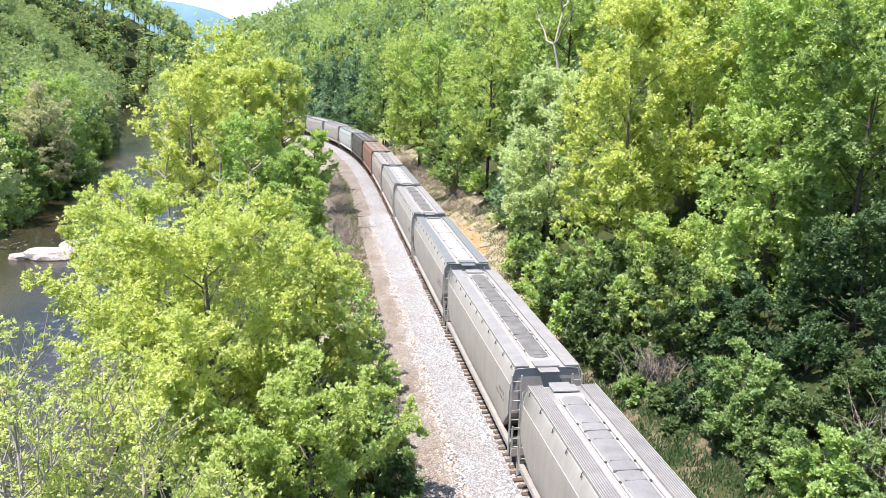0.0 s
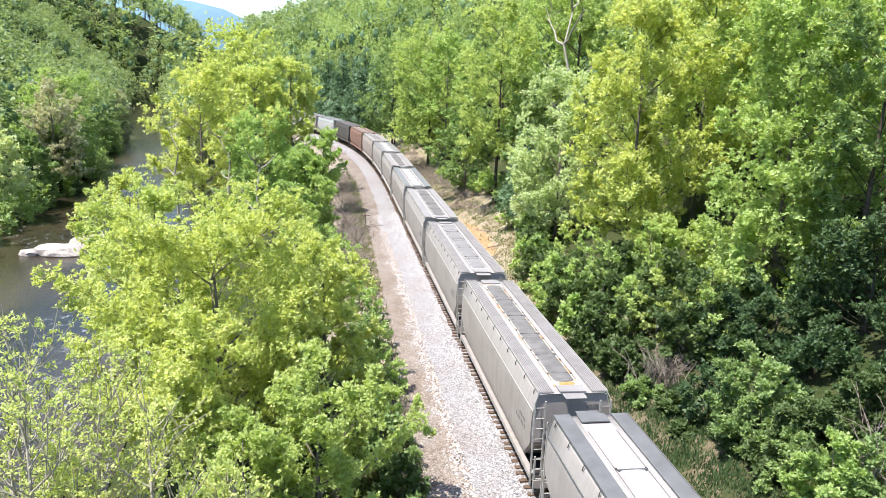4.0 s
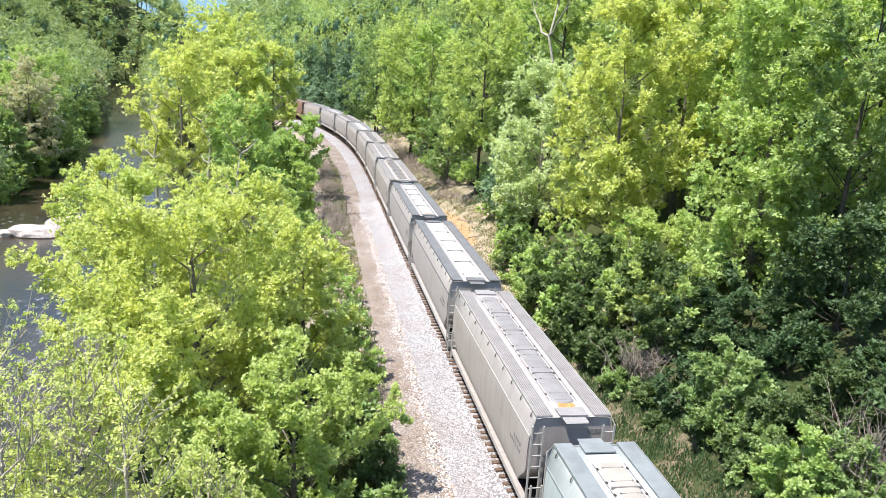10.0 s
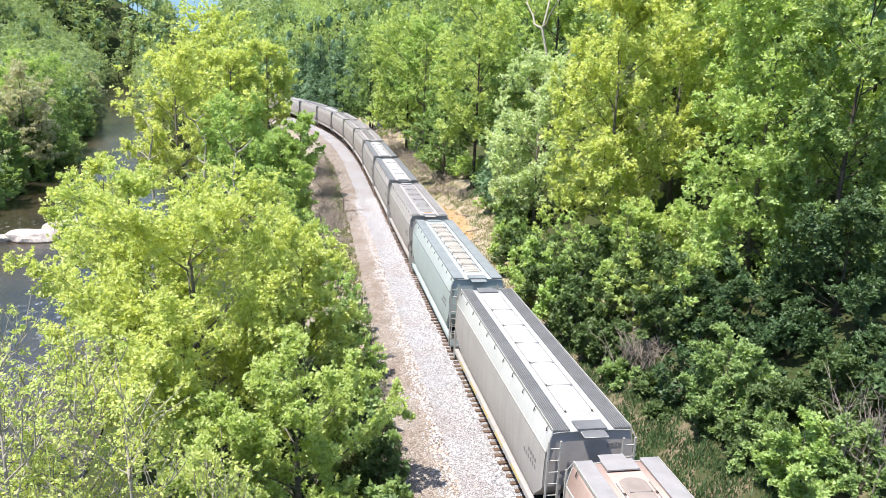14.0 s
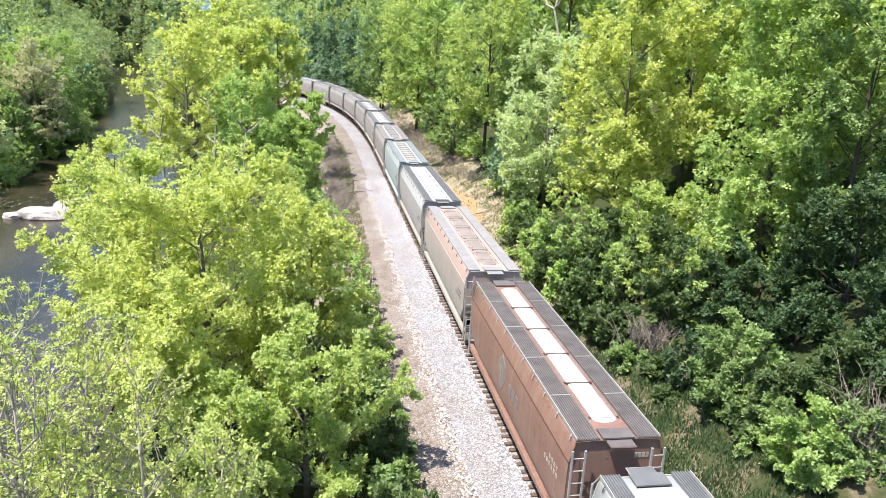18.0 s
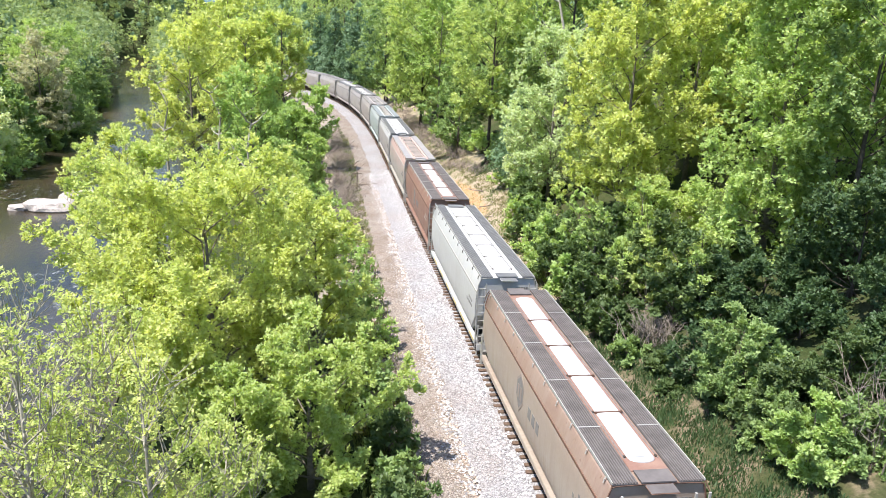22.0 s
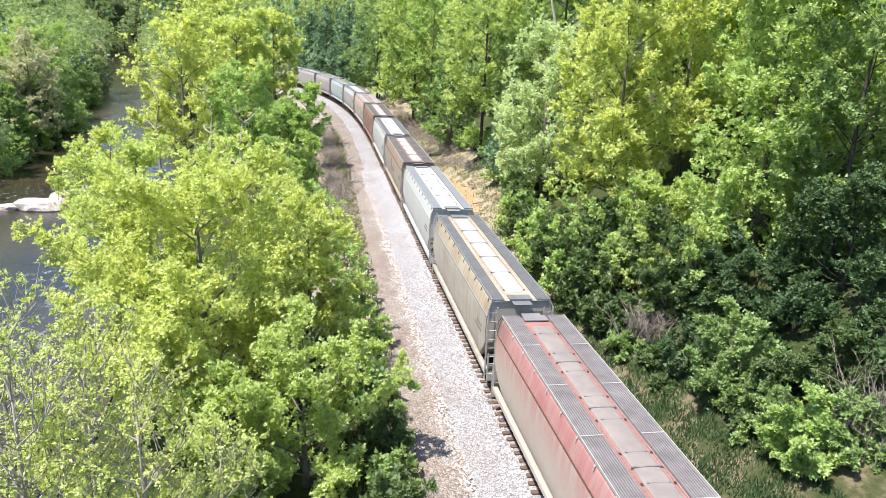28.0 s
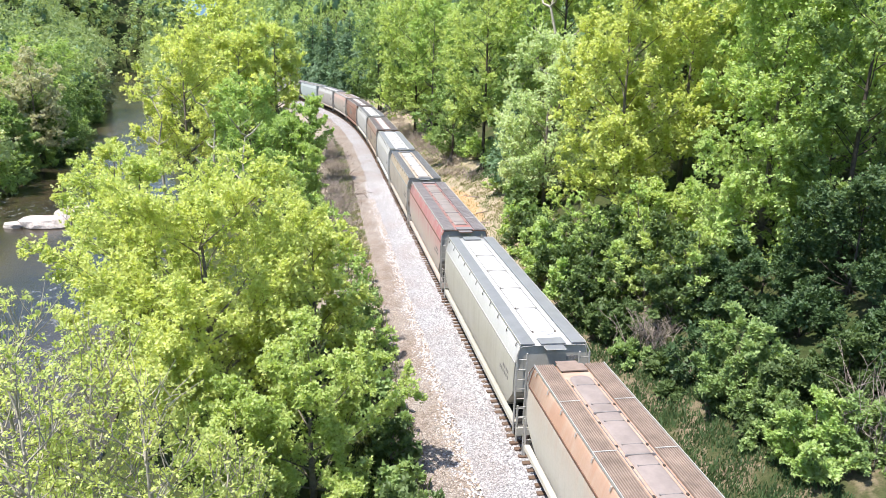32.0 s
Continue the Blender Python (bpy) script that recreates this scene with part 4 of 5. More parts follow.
def limb_path(rng, a, b, sag=0.1):
    a, b = Vector(a), Vector(b)
    L = (b - a).length
    pts = []
    for k in range(5):
        t = k / 4
        p = a.lerp(b, t)
        p.z += -L * sag * math.sin(math.pi * t) + rng.normal(0, 0.02 * L)
        p.x += rng.normal(0, 0.03 * L) * (0 < k < 4)
        p.y += rng.normal(0, 0.03 * L) * (0 < k < 4)
        pts.append(p)
    return pts


def bend_path(a, c, b, n):
    """Points on a bent limb from a to b that leans towards c."""
    t = np.linspace(0, 1, n)[:, None]
    return (1 - t) ** 2 * a + 2 * t * (1 - t) * c + t * t * b


def unit(v):
    return v / (np.linalg.norm(v, axis=-1, keepdims=True) + 1e-9)


def tuft_leaves(rng, P, D, count, size, quad=False):
    """Leaves that stand out from twig ends: P the ends, D the way each twig points."""
    k = rng.integers(0, len(P), count)
    up = np.array([0, 0, 1.0])
    d = unit(D[k] * 0.75 + unit(rng.normal(size=(count, 3))) * 0.95 + up * 0.05)
    L = size * rng.uniform(0.6, 1.35, count)[:, None]
    nrm = up * 0.8 + D[k] * 0.45 + rng.normal(0, 0.42, (count, 3))
    nrm = unit(nrm - d * np.einsum("ij,ij->i", nrm, d)[:, None])
    w = np.cross(nrm, d)
    p = P[k] + d * L * 0.35 + rng.normal(0, 0.30 * size, (count, 3))
    if quad:
        V = np.stack([p, p + d * L * 0.55 + w * L * 0.30 + nrm * L * 0.08, p + d * L * 1.05 - nrm * L * 0.10, p + d * L * 0.55 - w * L * 0.30 + nrm * L * 0.08], 1)
    else:
        V = np.stack([p + w * L * 0.47, p - w * L * 0.47, p + d * L], 1)
    return V.reshape(-1, 3)


def grow(rng, c, rx, rz, limbs, fans, tufts, base, low=-0.8, lift=0.25, lobes=0.16, fan=0.34):
    """The wood of a crown: limbs that leave the trunk, fans of branches on each, and twig ends along those.
    Gives the limbs' and the branches' paths, the twig ends and the way these point."""
    c = np.asarray(c, float)
    paths, twigs, P, D = [], [], [], []
    ph = rng.uniform(0, 6.28, 3)
    for k in range(limbs):
        z = low + (0.99 - low) * (k + 0.5) / limbs + rng.normal(0, 0.05)
        z = min(0.99, z)
        az = k * 2.399963 + rng.normal(0, 0.35)
        hz = math.sqrt(max(0.04, 1 - z * z)) if z > 0 else math.sqrt(max(0.30, 1 - 0.55 * z * z))
        q = rng.uniform(0.62, 0.92) + lobes * math.sin(az * 2 + ph[0] + z * 3) + lobes * 0.7 * math.sin(az * 5 + ph[1] - z * 5)
        e = c + np.array([rx * hz * q * math.cos(az), rx * hz * q * math.sin(az), rz * z * rng.uniform(0.78, 0.95)])
        out = math.hypot(e[0], e[1])
        h = max(base, min(c[2] + rz * 0.5, e[2] - 0.75 * out - 0.4))
        a = np.array([0, 0, h])
        m = (a + e) / 2 + np.array([0, 0, -0.06 * out]) + rng.normal(0, 0.05 * rx, 3)
        path = bend_path(a, m, e, 6)
        paths.append(path)
        R = fan * (0.75 * rx + 0.25 * rz)
        for f in range(fans):
            t = 0.34 + 0.66 * (f + rng.uniform(0, 1)) / fans
            o = path[0] * 0 + (1 - t) ** 2 * a + 2 * t * (1 - t) * m + t * t * e
            tan = unit(2 * (1 - t) * (m - a) + 2 * t * (e - m))
            side = unit(rng.normal(size=3))
            dr = unit(tan * 0.75 + side * 0.85 + np.array([0, 0, lift]))
            ln = R * rng.uniform(0.55, 1.15) * (1.2 - 0.45 * t)
            tip = o + dr * ln
            twigs.append((o, tip))
            s = rng.uniform(0.25, 1.05, tufts)
            p = o + (tip - o) * s[:, None] + rng.normal(0, 0.17 * ln, (tufts, 3)) * (1.15 - 0.5 * s)[:, None]
            p[:, 2] += 0.06 * ln * np.sin(3.1 * s)
            P.append(p)
            D.append(unit(dr * 0.8 + unit(p - c) * 0.45 + rng.normal(0, 0.35, (tufts, 3)) + np.array([0, 0, 0.35])))
    return paths, twigs, np.concatenate(P), np.concatenate(D)


def tree(x, y, zc, rx, rz, leaves, size, kind, label, seed, bark=M_BARKD, low=-0.85, name="tree", thick=1.0, group="trees along the line", limbs=0, fans=9, fan=0.34, per=9, quad=False, wood=False, lift=0.25, lobes=0.16, twig=0.055, fork=0.0):
    """A broad-leaved tree: tapered trunk, limbs with fans of branches, and leaves in tufts on the twig ends. zc: height of the crown's middle."""
    rng = np.random.default_rng(seed)
    z0 = gz(x, y) - 0.15
    t = new(name)
    t.location = (x, y, z0)
    c = (0, 0, zc - z0)
    limbs = limbs or int(min(60, max(20, 26 * (rx * rz / 24.0) ** 0.5)))
    top = c[2] + rz * 0.6
    base = fork * top or max(0.10 * top, min(0.5 * top, c[2] - rz * 0.8))
    paths, twigs, P, D = grow(rng, c, rx, rz, limbs, fans, max(3, leaves // (limbs * fans * per)), base, low, lift, lobes, fan)
    r0 = (0.08 + 0.012 * top) * thick
    lean = rng.normal(0, 0.12, 2)
    spine = [Vector((lean[0] * k * (6 - k) / 9, lean[1] * k * (6 - k) / 9, top * k / 6)) for k in range(7)]
    part("trunk", Shape().tube(spine, [r0 * (1.25 if k == 0 else 1 - 0.145 * k) for k in range(7)], 8), bark, t, smooth=True)
    ls = Shape()
    for path in paths:
        rr = r0 * 0.30 * rng.uniform(0.6, 1.0) * (1.15 - 0.5 * min(1, path[0][2] / top))
        ls.tube(path, [rr, rr * 0.86, rr * 0.7, rr * 0.54, rr * 0.38, rr * 0.16], 5, False)
    if wood:
        for o, e in twigs:
            rr = r0 * twig
            m = (o + e) / 2 + rng.normal(0, 0.04, 3)
            ls.tube([o, m, e], [rr, rr * 0.7, rr * 0.3], 3, False)
    part("branchwork", ls, bark, t, smooth=True)
    V = tuft_leaves(rng, P, D, int(leaves * 0.92), size * 0.93, quad)
    part("crown", array_mesh("crown", V, quad_index(len(V), 4 if quad else 3), LEAF[kind]), None, t)
    return tagged(t, label, "tree", group)


def conifer(x, y, top, base_r, leaves, size, label, seed):
    rng = np.random.default_rng(seed)
    z0 = gz(x, y) - 0.15
    t = new("conifer")
    t.location = (x, y, z0)
    H = top - z0
    part("trunk", Shape().tube([(0, 0, 0), (0, 0, H * 0.5), (0, 0, H * 0.97)], [0.32, 0.2, 0.04], 8), M_BARKD, t, smooth=True)
    C, R = [], []
    for k in range(70):
        f = 0.12 + 0.86 * (k + 0.5) / 70
        az = k * 2.4
        r = base_r * (1 - f) ** 0.8
        C.append((r * 0.6 * math.cos(az), r * 0.6 * math.sin(az), H * f))
        R.append((0.35 + r * 0.5, 0.35 + r * 0.5, 0.25 + r * 0.16))
    V = leaf_quads(rng, C, R, int(leaves * 1.2), size * 0.9, up=0.2, tri=True)
    part("crown", array_mesh("crown", V, quad_index(len(V), 3), LEAF["pine_and_shade"]), None, t)
    return tagged(t, label, "tree", "conifers on the slope")


def shrub(x, y, r, h, leaves, size, kind, label, seed, name="shrub", dz=0.0):
    rng = np.random.default_rng(seed)
    z0 = gz(x, y) - 0.08 + dz
    t = new(name)
    t.location = (x, y, z0)
    st = Shape()
    count = int(leaves * 0.72)
    paths, _, P, D = grow(rng, (0, 0, h * 0.55), r, h * 0.5, 13, 4, max(3, count // (13 * 4 * 8)), 0.05 * h, -0.7, 0.2, 0.18, 0.42)
    for path in paths:
        st.tube(path, [0.03, 0.026, 0.022, 0.016, 0.011, 0.005], 4, False)
    part("stem", st, M_BARK, t)
    V = tuft_leaves(rng, P, D, count, size * 0.9)
    part("foliage", array_mesh("foliage", V, quad_index(len(V), 3), LEAF[kind]), None, t)
    return tagged(t, label, "shrub", "undergrowth shrubs")


def bare_brush(x, y, r, h, stems, label, seed, mat=M_DEAD, dz=0.0):
    """Leafless brush: a tangle of thin grey stems."""
    rng = np.random.default_rng(seed)
    sh = Shape()
    for _ in range(stems):
        a = Vector((rng.normal(0, r * 0.4), rng.normal(0, r * 0.4), 0))
        b = a + Vector((rng.normal(0, r * 0.55), rng.normal(0, r * 0.55), h * rng.uniform(0.5, 1.1)))
        p = limb_path(rng, a, b, -0.08)
        sh.tube(p, [0.022, 0.018, 0.014, 0.010, 0.005], 3, False)
        for q in (2, 3):
            e = p[q] + Vector((rng.normal(0, 0.4), rng.normal(0, 0.4), rng.uniform(0.1, 0.5))) * (h * 0.35)
            sh.tube([p[q], (p[q] + e) / 2 + Vector((0, 0, 0.04)), e], [0.011, 0.008, 0.004], 3, False)
    ob = new("bare_brush", sh.mesh("bare_brush", mat))
    ob.location = (x, y, gz(x, y) - 0.05 + dz)
    return tagged(ob, label, "brush", "leafless brush")


# river side of the line
BR, FR = "broad-leaved tree with bright spring leaves on the river bank", "broad-leaved tree with fresh green leaves on the river bank"
for k, (x, y, zc, rx, rz, cnt, size, kind, lab) in enumerate((
    (-14.7, 2.6, 5.2, 7.1, 6.2, 175000, 0.125, "bright", BR),
    (-18.4, 8.6, 5.8, 4.8, 5.0, 44000, 0.14, "bright", BR),
    (-9.8, -3.6, 1.9, 3.8, 4.0, 60000, 0.118, "lime", FR),
    (-12.6, -4.8, 0.9, 2.9, 3.4, 32000, 0.118, "lime", FR),
    (-9.8, 7.5, 3.2, 3.6, 4.6, 24000, 0.20, "bright", BR),
    (-16.4, 47.0, 6.6, 5.0, 6.0, 21000, 0.24, "fresh", "dense darker green tree on the river bank"),
    (-24.6, 61.0, 8.2, 6.6, 9.0, 25200, 0.30, "bright", BR),
    (-19.6, 75.0, 9.0, 6.4, 9.0, 21000, 0.32, "bright", BR),
    (-24.5, 99.0, 13.0, 9.0, 11.0, 25200, 0.38, "bright", BR),
    (-19.6, 88.0, 9.0, 5.2, 8.6, 16800, 0.33, "fresh", FR),
    (-12.6, 62.0, 3.4, 3.2, 4.6, 12600, 0.28, "fresh", FR),
    (-25.0, 30.0, 3.0, 4.6, 5.4, 19950, 0.21, "bright", BR),
    (-29.0, 118.0, 11.0, 6.5, 10.0, 14700, 0.40, "bright", BR),
    (-11.0, 50.0, 2.0, 3.0, 3.6, 10500, 0.24, "fresh", FR),
    (-14.0, 72.0, 2.4, 3.2, 4.0, 10500, 0.28, "fresh", FR),
    (-12.0, 36.0, 1.6, 3.2, 3.6, 12600, 0.21, "fresh", FR),
    (-12.0, 24.0, 1.6, 3.2, 3.8, 16800, 0.18, "bright", BR),
    (-15.0, 77.5, 12.3, 4.2, 6.3, 19000, 0.29, "bright", BR),
    (-10.3, 61.6, 5.5, 2.9, 4.3, 12000, 0.24, "fresh", FR),
    (-22.5, 106.0, 6.0, 4.4, 6.8, 10500, 0.33, "fresh", FR),
)):
    tree(x, y, zc, rx, rz, cnt, size, kind, lab, 100 + k, bark=M_BARK, wood=y < 30)
# thin young trees close to the eye, only half in leaf
for k, (x, y, zc, rx, rz) in enumerate(((-17.2, -11.6, 4.6, 2.6, 4.4), (-14.3, -11.2, 4.0, 2.4, 4.0), (-19.6, -6.5, 4.4, 3.0, 4.0), (-12.4, -9.0, 1.4, 2.2, 3.0), (-16.0, -9.4, 5.0, 2.2, 3.8), (-18.6, -9.4, 3.4, 2.4, 3.6))):
    tree(x, y, zc, rx, rz, 4200, 0.12, "bright", "slender grey young tree with sparse budding leaves", 140 + k, bark=M_TWIG, low=-0.5, thick=0.85, name="young_tree", quad=True, wood=True, limbs=20, fans=7, lift=0.55, fan=0.5, twig=0.14, fork=0.12)
# beyond the river
for k, (x, y, zc, rx, rz, kind, lab) in enumerate((
    (-52.5, 94.4, 5.2, 5.4, 8.4, "tan", "tan-grey budding tree beside the river"),
    (-52.5, 73.0, 2.8, 4.4, 5.6, "pale", "pale silver-green tree beside the river"),
    (-58.0, 104.0, 4.4, 5.6, 8.0, "fresh", "dark green tree overhanging the river"),
    (-60.0, 80.0, 7.0, 6.5, 9.0, "fresh", "dark green tree overhanging the river"),
    (-59.0, 112.0, 5.6, 6.0, 9.4, "fresh", "dark green tree overhanging the river"),
    (-61.0, 127.0, 5.0, 5.8, 9.0, "mid", "dark green tree overhanging the river"),
    (-66.0, 145.0, 5.0, 6.2, 9.4, "fresh", "dark green tree overhanging the river"),
    (-68.0, 164.0, 5.0, 6.4, 9.4, "fresh", "dark green tree overhanging the river"),
    (-37.6, 131.0, 2.0, 4.2, 6.4, "tan", "tan-grey budding tree beside the river"),
    (-55.6, 114.4, -0.4, 6.6, 9.4, "mid", "dark green tree overhanging the river"),
    (-62.6, 156.2, -2.9, 5.3, 7.6, "mid", "dark green tree overhanging the river"),
    (-53.3, 96.2, -0.6, 4.5, 6.9, "deep", "dark green tree overhanging the river"),
    (-66.5, 184.1, 1.9, 3.6, 8.6, "tan", "tan-grey budding tree beside the river"),
    (-52.0, 83.9, 0.7, 3.6, 5.6, "mid", "dark green tree overhanging the river"),
)):
    tree(x, y, zc, rx, rz, 17000, 0.29, kind, lab, 160 + k, bark=M_BARK if kind in ("tan", "pale") else M_BARKD, group="trees beyond the river")
# hill side of the line
HR = "tall broad-leaved tree at the foot of the hillside"
for k, (x, y, zc, rx, rz, cnt, size, kind, lab) in enumerate((
    (11.2, 34.4, 10.2, 5.5, 8.1, 50000, 0.19, "pale", "pale silver-leaved tree at the foot of the hillside"),
    (10.1, 37.8, 7.4, 3.3, 5.1, 18000, 0.2, "pale", "pale silver-leaved tree at the foot of the hillside"),
    (12.9, 22.0, 13.7, 5.3, 10.6, 74000, 0.19, "bright", HR + ", yellow-green"),
    (19.3, 24.5, 16.3, 5.2, 10.0, 42000, 0.2, "bright", HR + ", yellow-green"),
    (17.2, 9.5, 12.9, 5.5, 12.7, 84000, 0.18, "fresh", HR + ", deep green"),
    (18.2, 3.8, 14.7, 3.8, 9.6, 50000, 0.18, "mid", HR + ", deep green"),
    # dark and deep leaves from here on stand in for shade under tall crowns
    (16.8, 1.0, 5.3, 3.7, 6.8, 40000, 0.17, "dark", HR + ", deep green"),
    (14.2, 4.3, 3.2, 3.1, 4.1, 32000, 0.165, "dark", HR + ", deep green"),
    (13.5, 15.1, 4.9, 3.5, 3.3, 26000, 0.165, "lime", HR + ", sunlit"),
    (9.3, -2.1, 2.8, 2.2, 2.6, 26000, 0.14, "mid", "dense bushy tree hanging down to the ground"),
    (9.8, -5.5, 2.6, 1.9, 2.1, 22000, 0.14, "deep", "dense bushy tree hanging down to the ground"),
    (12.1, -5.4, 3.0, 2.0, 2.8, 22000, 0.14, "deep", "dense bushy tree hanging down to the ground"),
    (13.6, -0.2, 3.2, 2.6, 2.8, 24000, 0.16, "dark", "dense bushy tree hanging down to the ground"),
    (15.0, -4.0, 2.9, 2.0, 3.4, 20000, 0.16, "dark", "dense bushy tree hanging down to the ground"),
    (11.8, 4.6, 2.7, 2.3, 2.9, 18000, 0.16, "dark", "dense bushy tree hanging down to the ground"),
    (7.0, 18.9, 1.2, 2.3, 3.2, 15000, 0.15, "fresh", "bushy green tree beside the cut bank"),
    (10.0, 17.8, 1.6, 2.8, 3.5, 15000, 0.15, "deep", "bushy green tree beside the cut bank"),
    (11.5, 13.9, 1.7, 2.6, 3.7, 15000, 0.15, "mid", "bushy green tree beside the cut bank"),
    (13.0, 10.9, 2.5, 2.7, 4.0, 16000, 0.15, "deep", "bushy green tree beside the cut bank"),
    (10.2, 56.4, 15.8, 5.8, 10.2, 30000, 0.24, "lime", HR),
    (7.5, 98.5, 13.9, 8.1, 12.2, 26000, 0.32, "lime", HR),
    (4.1, 134.0, 12.4, 7.6, 11.2, 17000, 0.38, "mid", HR),
    (8.6, 67.9, 7.8, 4.5, 6.6, 15000, 0.26, "mid", HR),
    (17.8, 63.7, 21.4, 6.3, 9.2, 20000, 0.27, "fresh", HR),
    (17.0, 49.3, 24.5, 4.9, 4.8, 14000, 0.25, "lime", HR),
    (12.6, 52.7, 11.2, 3.4, 6.3, 13000, 0.24, "mid", HR),
    (9.7, 93.1, 15.3, 5.4, 8.1, 14000, 0.32, "fresh", HR),
    (14.0, 112.0, 11.0, 6.4, 10.0, 12000, 0.42, "fresh", HR),
    (18.0, 62.0, 9.0, 5.0, 8.4, 12000, 0.28, "lime", HR),
    (17.0, 84.0, 12.0, 6.0, 10.0, 13000, 0.34, "mid", HR),
    (24.0, 13.0, 15.0, 6.4, 11.0, 12000, 0.27, "fresh", HR),
    (21.0, 36.0, 13.5, 6.0, 10.5, 14000, 0.3, "lime", HR + ", yellow-green"),
    (25.5, 26.0, 19.0, 7.0, 10.0, 14000, 0.32, "fresh", HR),
    (13.4, 90.0, 7.4, 4.0, 6.6, 9000, 0.32, "mid", HR),
    (11.0, 122.0, 9.0, 4.6, 7.6, 9000, 0.38, "fresh", HR),
    (8.9, -5.5, 1.7, 1.3, 1.8, 14000, 0.13, "mid", "dense bushy tree hanging down to the ground"),
    (8.9, -8.0, 2.4, 1.6, 1.9, 18000, 0.13, "fresh", "dense bushy tree hanging down to the ground"),
    (10.5, -8.7, 2.5, 1.7, 1.9, 16000, 0.13, "mid", "dense bushy tree hanging down to the ground"),
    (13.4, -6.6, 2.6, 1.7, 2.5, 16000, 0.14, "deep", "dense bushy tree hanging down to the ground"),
    (9.1, -3.1, 1.8, 1.3, 1.6, 12000, 0.13, "mid", "dense bushy tree hanging down to the ground"),
)):
    tree(x, y, zc, rx, rz, cnt, size, kind, lab, 200 + k, bark=M_BARK if kind in ("pale", "fresh", "bright") else M_BARKD, low=-0.95, wood=y < 36, thick=0.7, group="trees along the hillside")
for k, (x, y, zc, rz) in enumerate(((9.0, 15.6, 3.4, 3.0), (10.8, 12.0, 3.6, 3.4), (8.9, 11.0, 2.6, 2.6), (12.0, 7.4, 4.0, 3.6), (9.6, 20.6, 3.4, 3.0), (9.9, 9.2, 3.2, 3.0), (11.6, 15.0, 4.6, 3.6), (8.6, 24.0, 2.8, 2.8), (11.0, 5.2, 3.2, 3.2))):
    tree(x, y, zc, 1.5, rz, 2600, 0.15, "lime" if k % 2 else "fresh", "slim sapling with sparse leaves under taller trees", 245 + k, bark=M_BARK, low=-0.5, name="sapling", wood=True, limbs=13, fans=5, thick=0.9, group="saplings of the understorey")
for k, (x, y, top, r) in enumerate(((-2.0, 168.0, 19.0, 5.2), (-6.0, 178.0, 22.0, 5.4), (2.5, 166.0, 20.0, 5.4), (10.4, 43.4, 12.6, 2.6), (10.9, 47.5, 9.0, 2.2), (7.0, 158.0, 18.0, 5.0), (-10.0, 188.0, 22.0, 5.4), (0.0, 180.0, 24.0, 5.6))):
    conifer(x, y, top, r, 6000, 0.55 if y > 100 else 0.26, "dark green conifer on the wooded slope", 260 + k)


# woods on both hillsides: many small trees, never counted
def woods(name, spots, kind, label, protos, seed):
    rng = np.random.default_rng(seed)
    out, tr = [], Shape()
    hv, hf, nh = [], [], 0
    for x, y, z, r, hgt in spots:
        V, (hV, hF) = protos[int(rng.integers(len(protos)))]
        a = rng.uniform(0, 6.28)
        ca, sa = math.cos(a), math.sin(a)

        def laid(V):
            return np.stack([(V[:, 0] * ca - V[:, 1] * sa) * r + x, (V[:, 0] * sa + V[:, 1] * ca) * r + y, V[:, 2] * hgt * 0.42 + z + hgt * 0.56], 1)

        out.append(laid(V))
        hv.append(laid(hV))
        hf.append(hF + nh)
        nh += len(hV)
        tr.tube([(x, y, z - 0.3), (x + 0.2, y, z + hgt * 0.7)], [0.24, 0.10], 5, False)
    V = np.concatenate(out)
    ob = new(name)
    part("crowns", array_mesh("crowns", V, quad_index(len(V), 3), LEAF[kind]), None, ob)
    # cores in dark needle green, in place of shade between the leaves
    part("crown_hearts", array_mesh("crown_hearts", np.concatenate(hv), np.concatenate(hf), LEAF["pine_and_shade"]), None, ob)
    part("trunks", tr, M_BARKD, ob)
    return tagged(ob, label, "woods", kind="stuff")


def shade_core(rng):
    """A lumpy closed form under the leaves, dark to stand in for a crown's inner shade."""
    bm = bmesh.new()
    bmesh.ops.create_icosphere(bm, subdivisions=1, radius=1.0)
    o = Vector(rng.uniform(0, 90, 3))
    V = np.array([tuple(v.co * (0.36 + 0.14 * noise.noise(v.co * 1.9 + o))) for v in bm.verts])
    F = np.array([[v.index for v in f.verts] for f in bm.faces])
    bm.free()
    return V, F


def protos_for(count, size, seed, n=26):
    """Crowns for the woods, one metre in half width and 1.7 in half height."""
    out = []
    for k in range(6):
        rng = np.random.default_rng(seed + k)
        tall = rng.uniform(1.45, 1.9)
        _, _, P, D = grow(rng, (0, 0, 0), 1.0, tall, n, 5, max(3, int(count * 1.5) // (n * 5 * 5)), -tall, -0.7, 0.3, 0.15, 0.36)
        V = tuft_leaves(rng, P, D, int(count * 1.5), size)
        V[:, 2] /= 1.7
        hV, hF = shade_core(rng)
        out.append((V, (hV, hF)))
    return out


def spots_in(rng, s0, s1, d0, d1, gap, rmin, rmax, hmin, hmax, keep=lambda x, y: True):
    out = []
    d = d0
    while d < d1:
        s = s0 + rng.uniform(0, gap)
        while s < s1:
            dd = d + rng.uniform(-0.4, 0.4) * gap
            x, y, _ = line(s, dd)
            if keep(x, y) and river_off(x, y)[0] > 3.5 + rmin * 0.6:
                out.append((float(x), float(y), gz(x, y), rng.uniform(rmin, rmax), rng.uniform(hmin, hmax)))
            s += gap * rng.uniform(0.8, 1.25)
        d += gap * 0.85
    return out


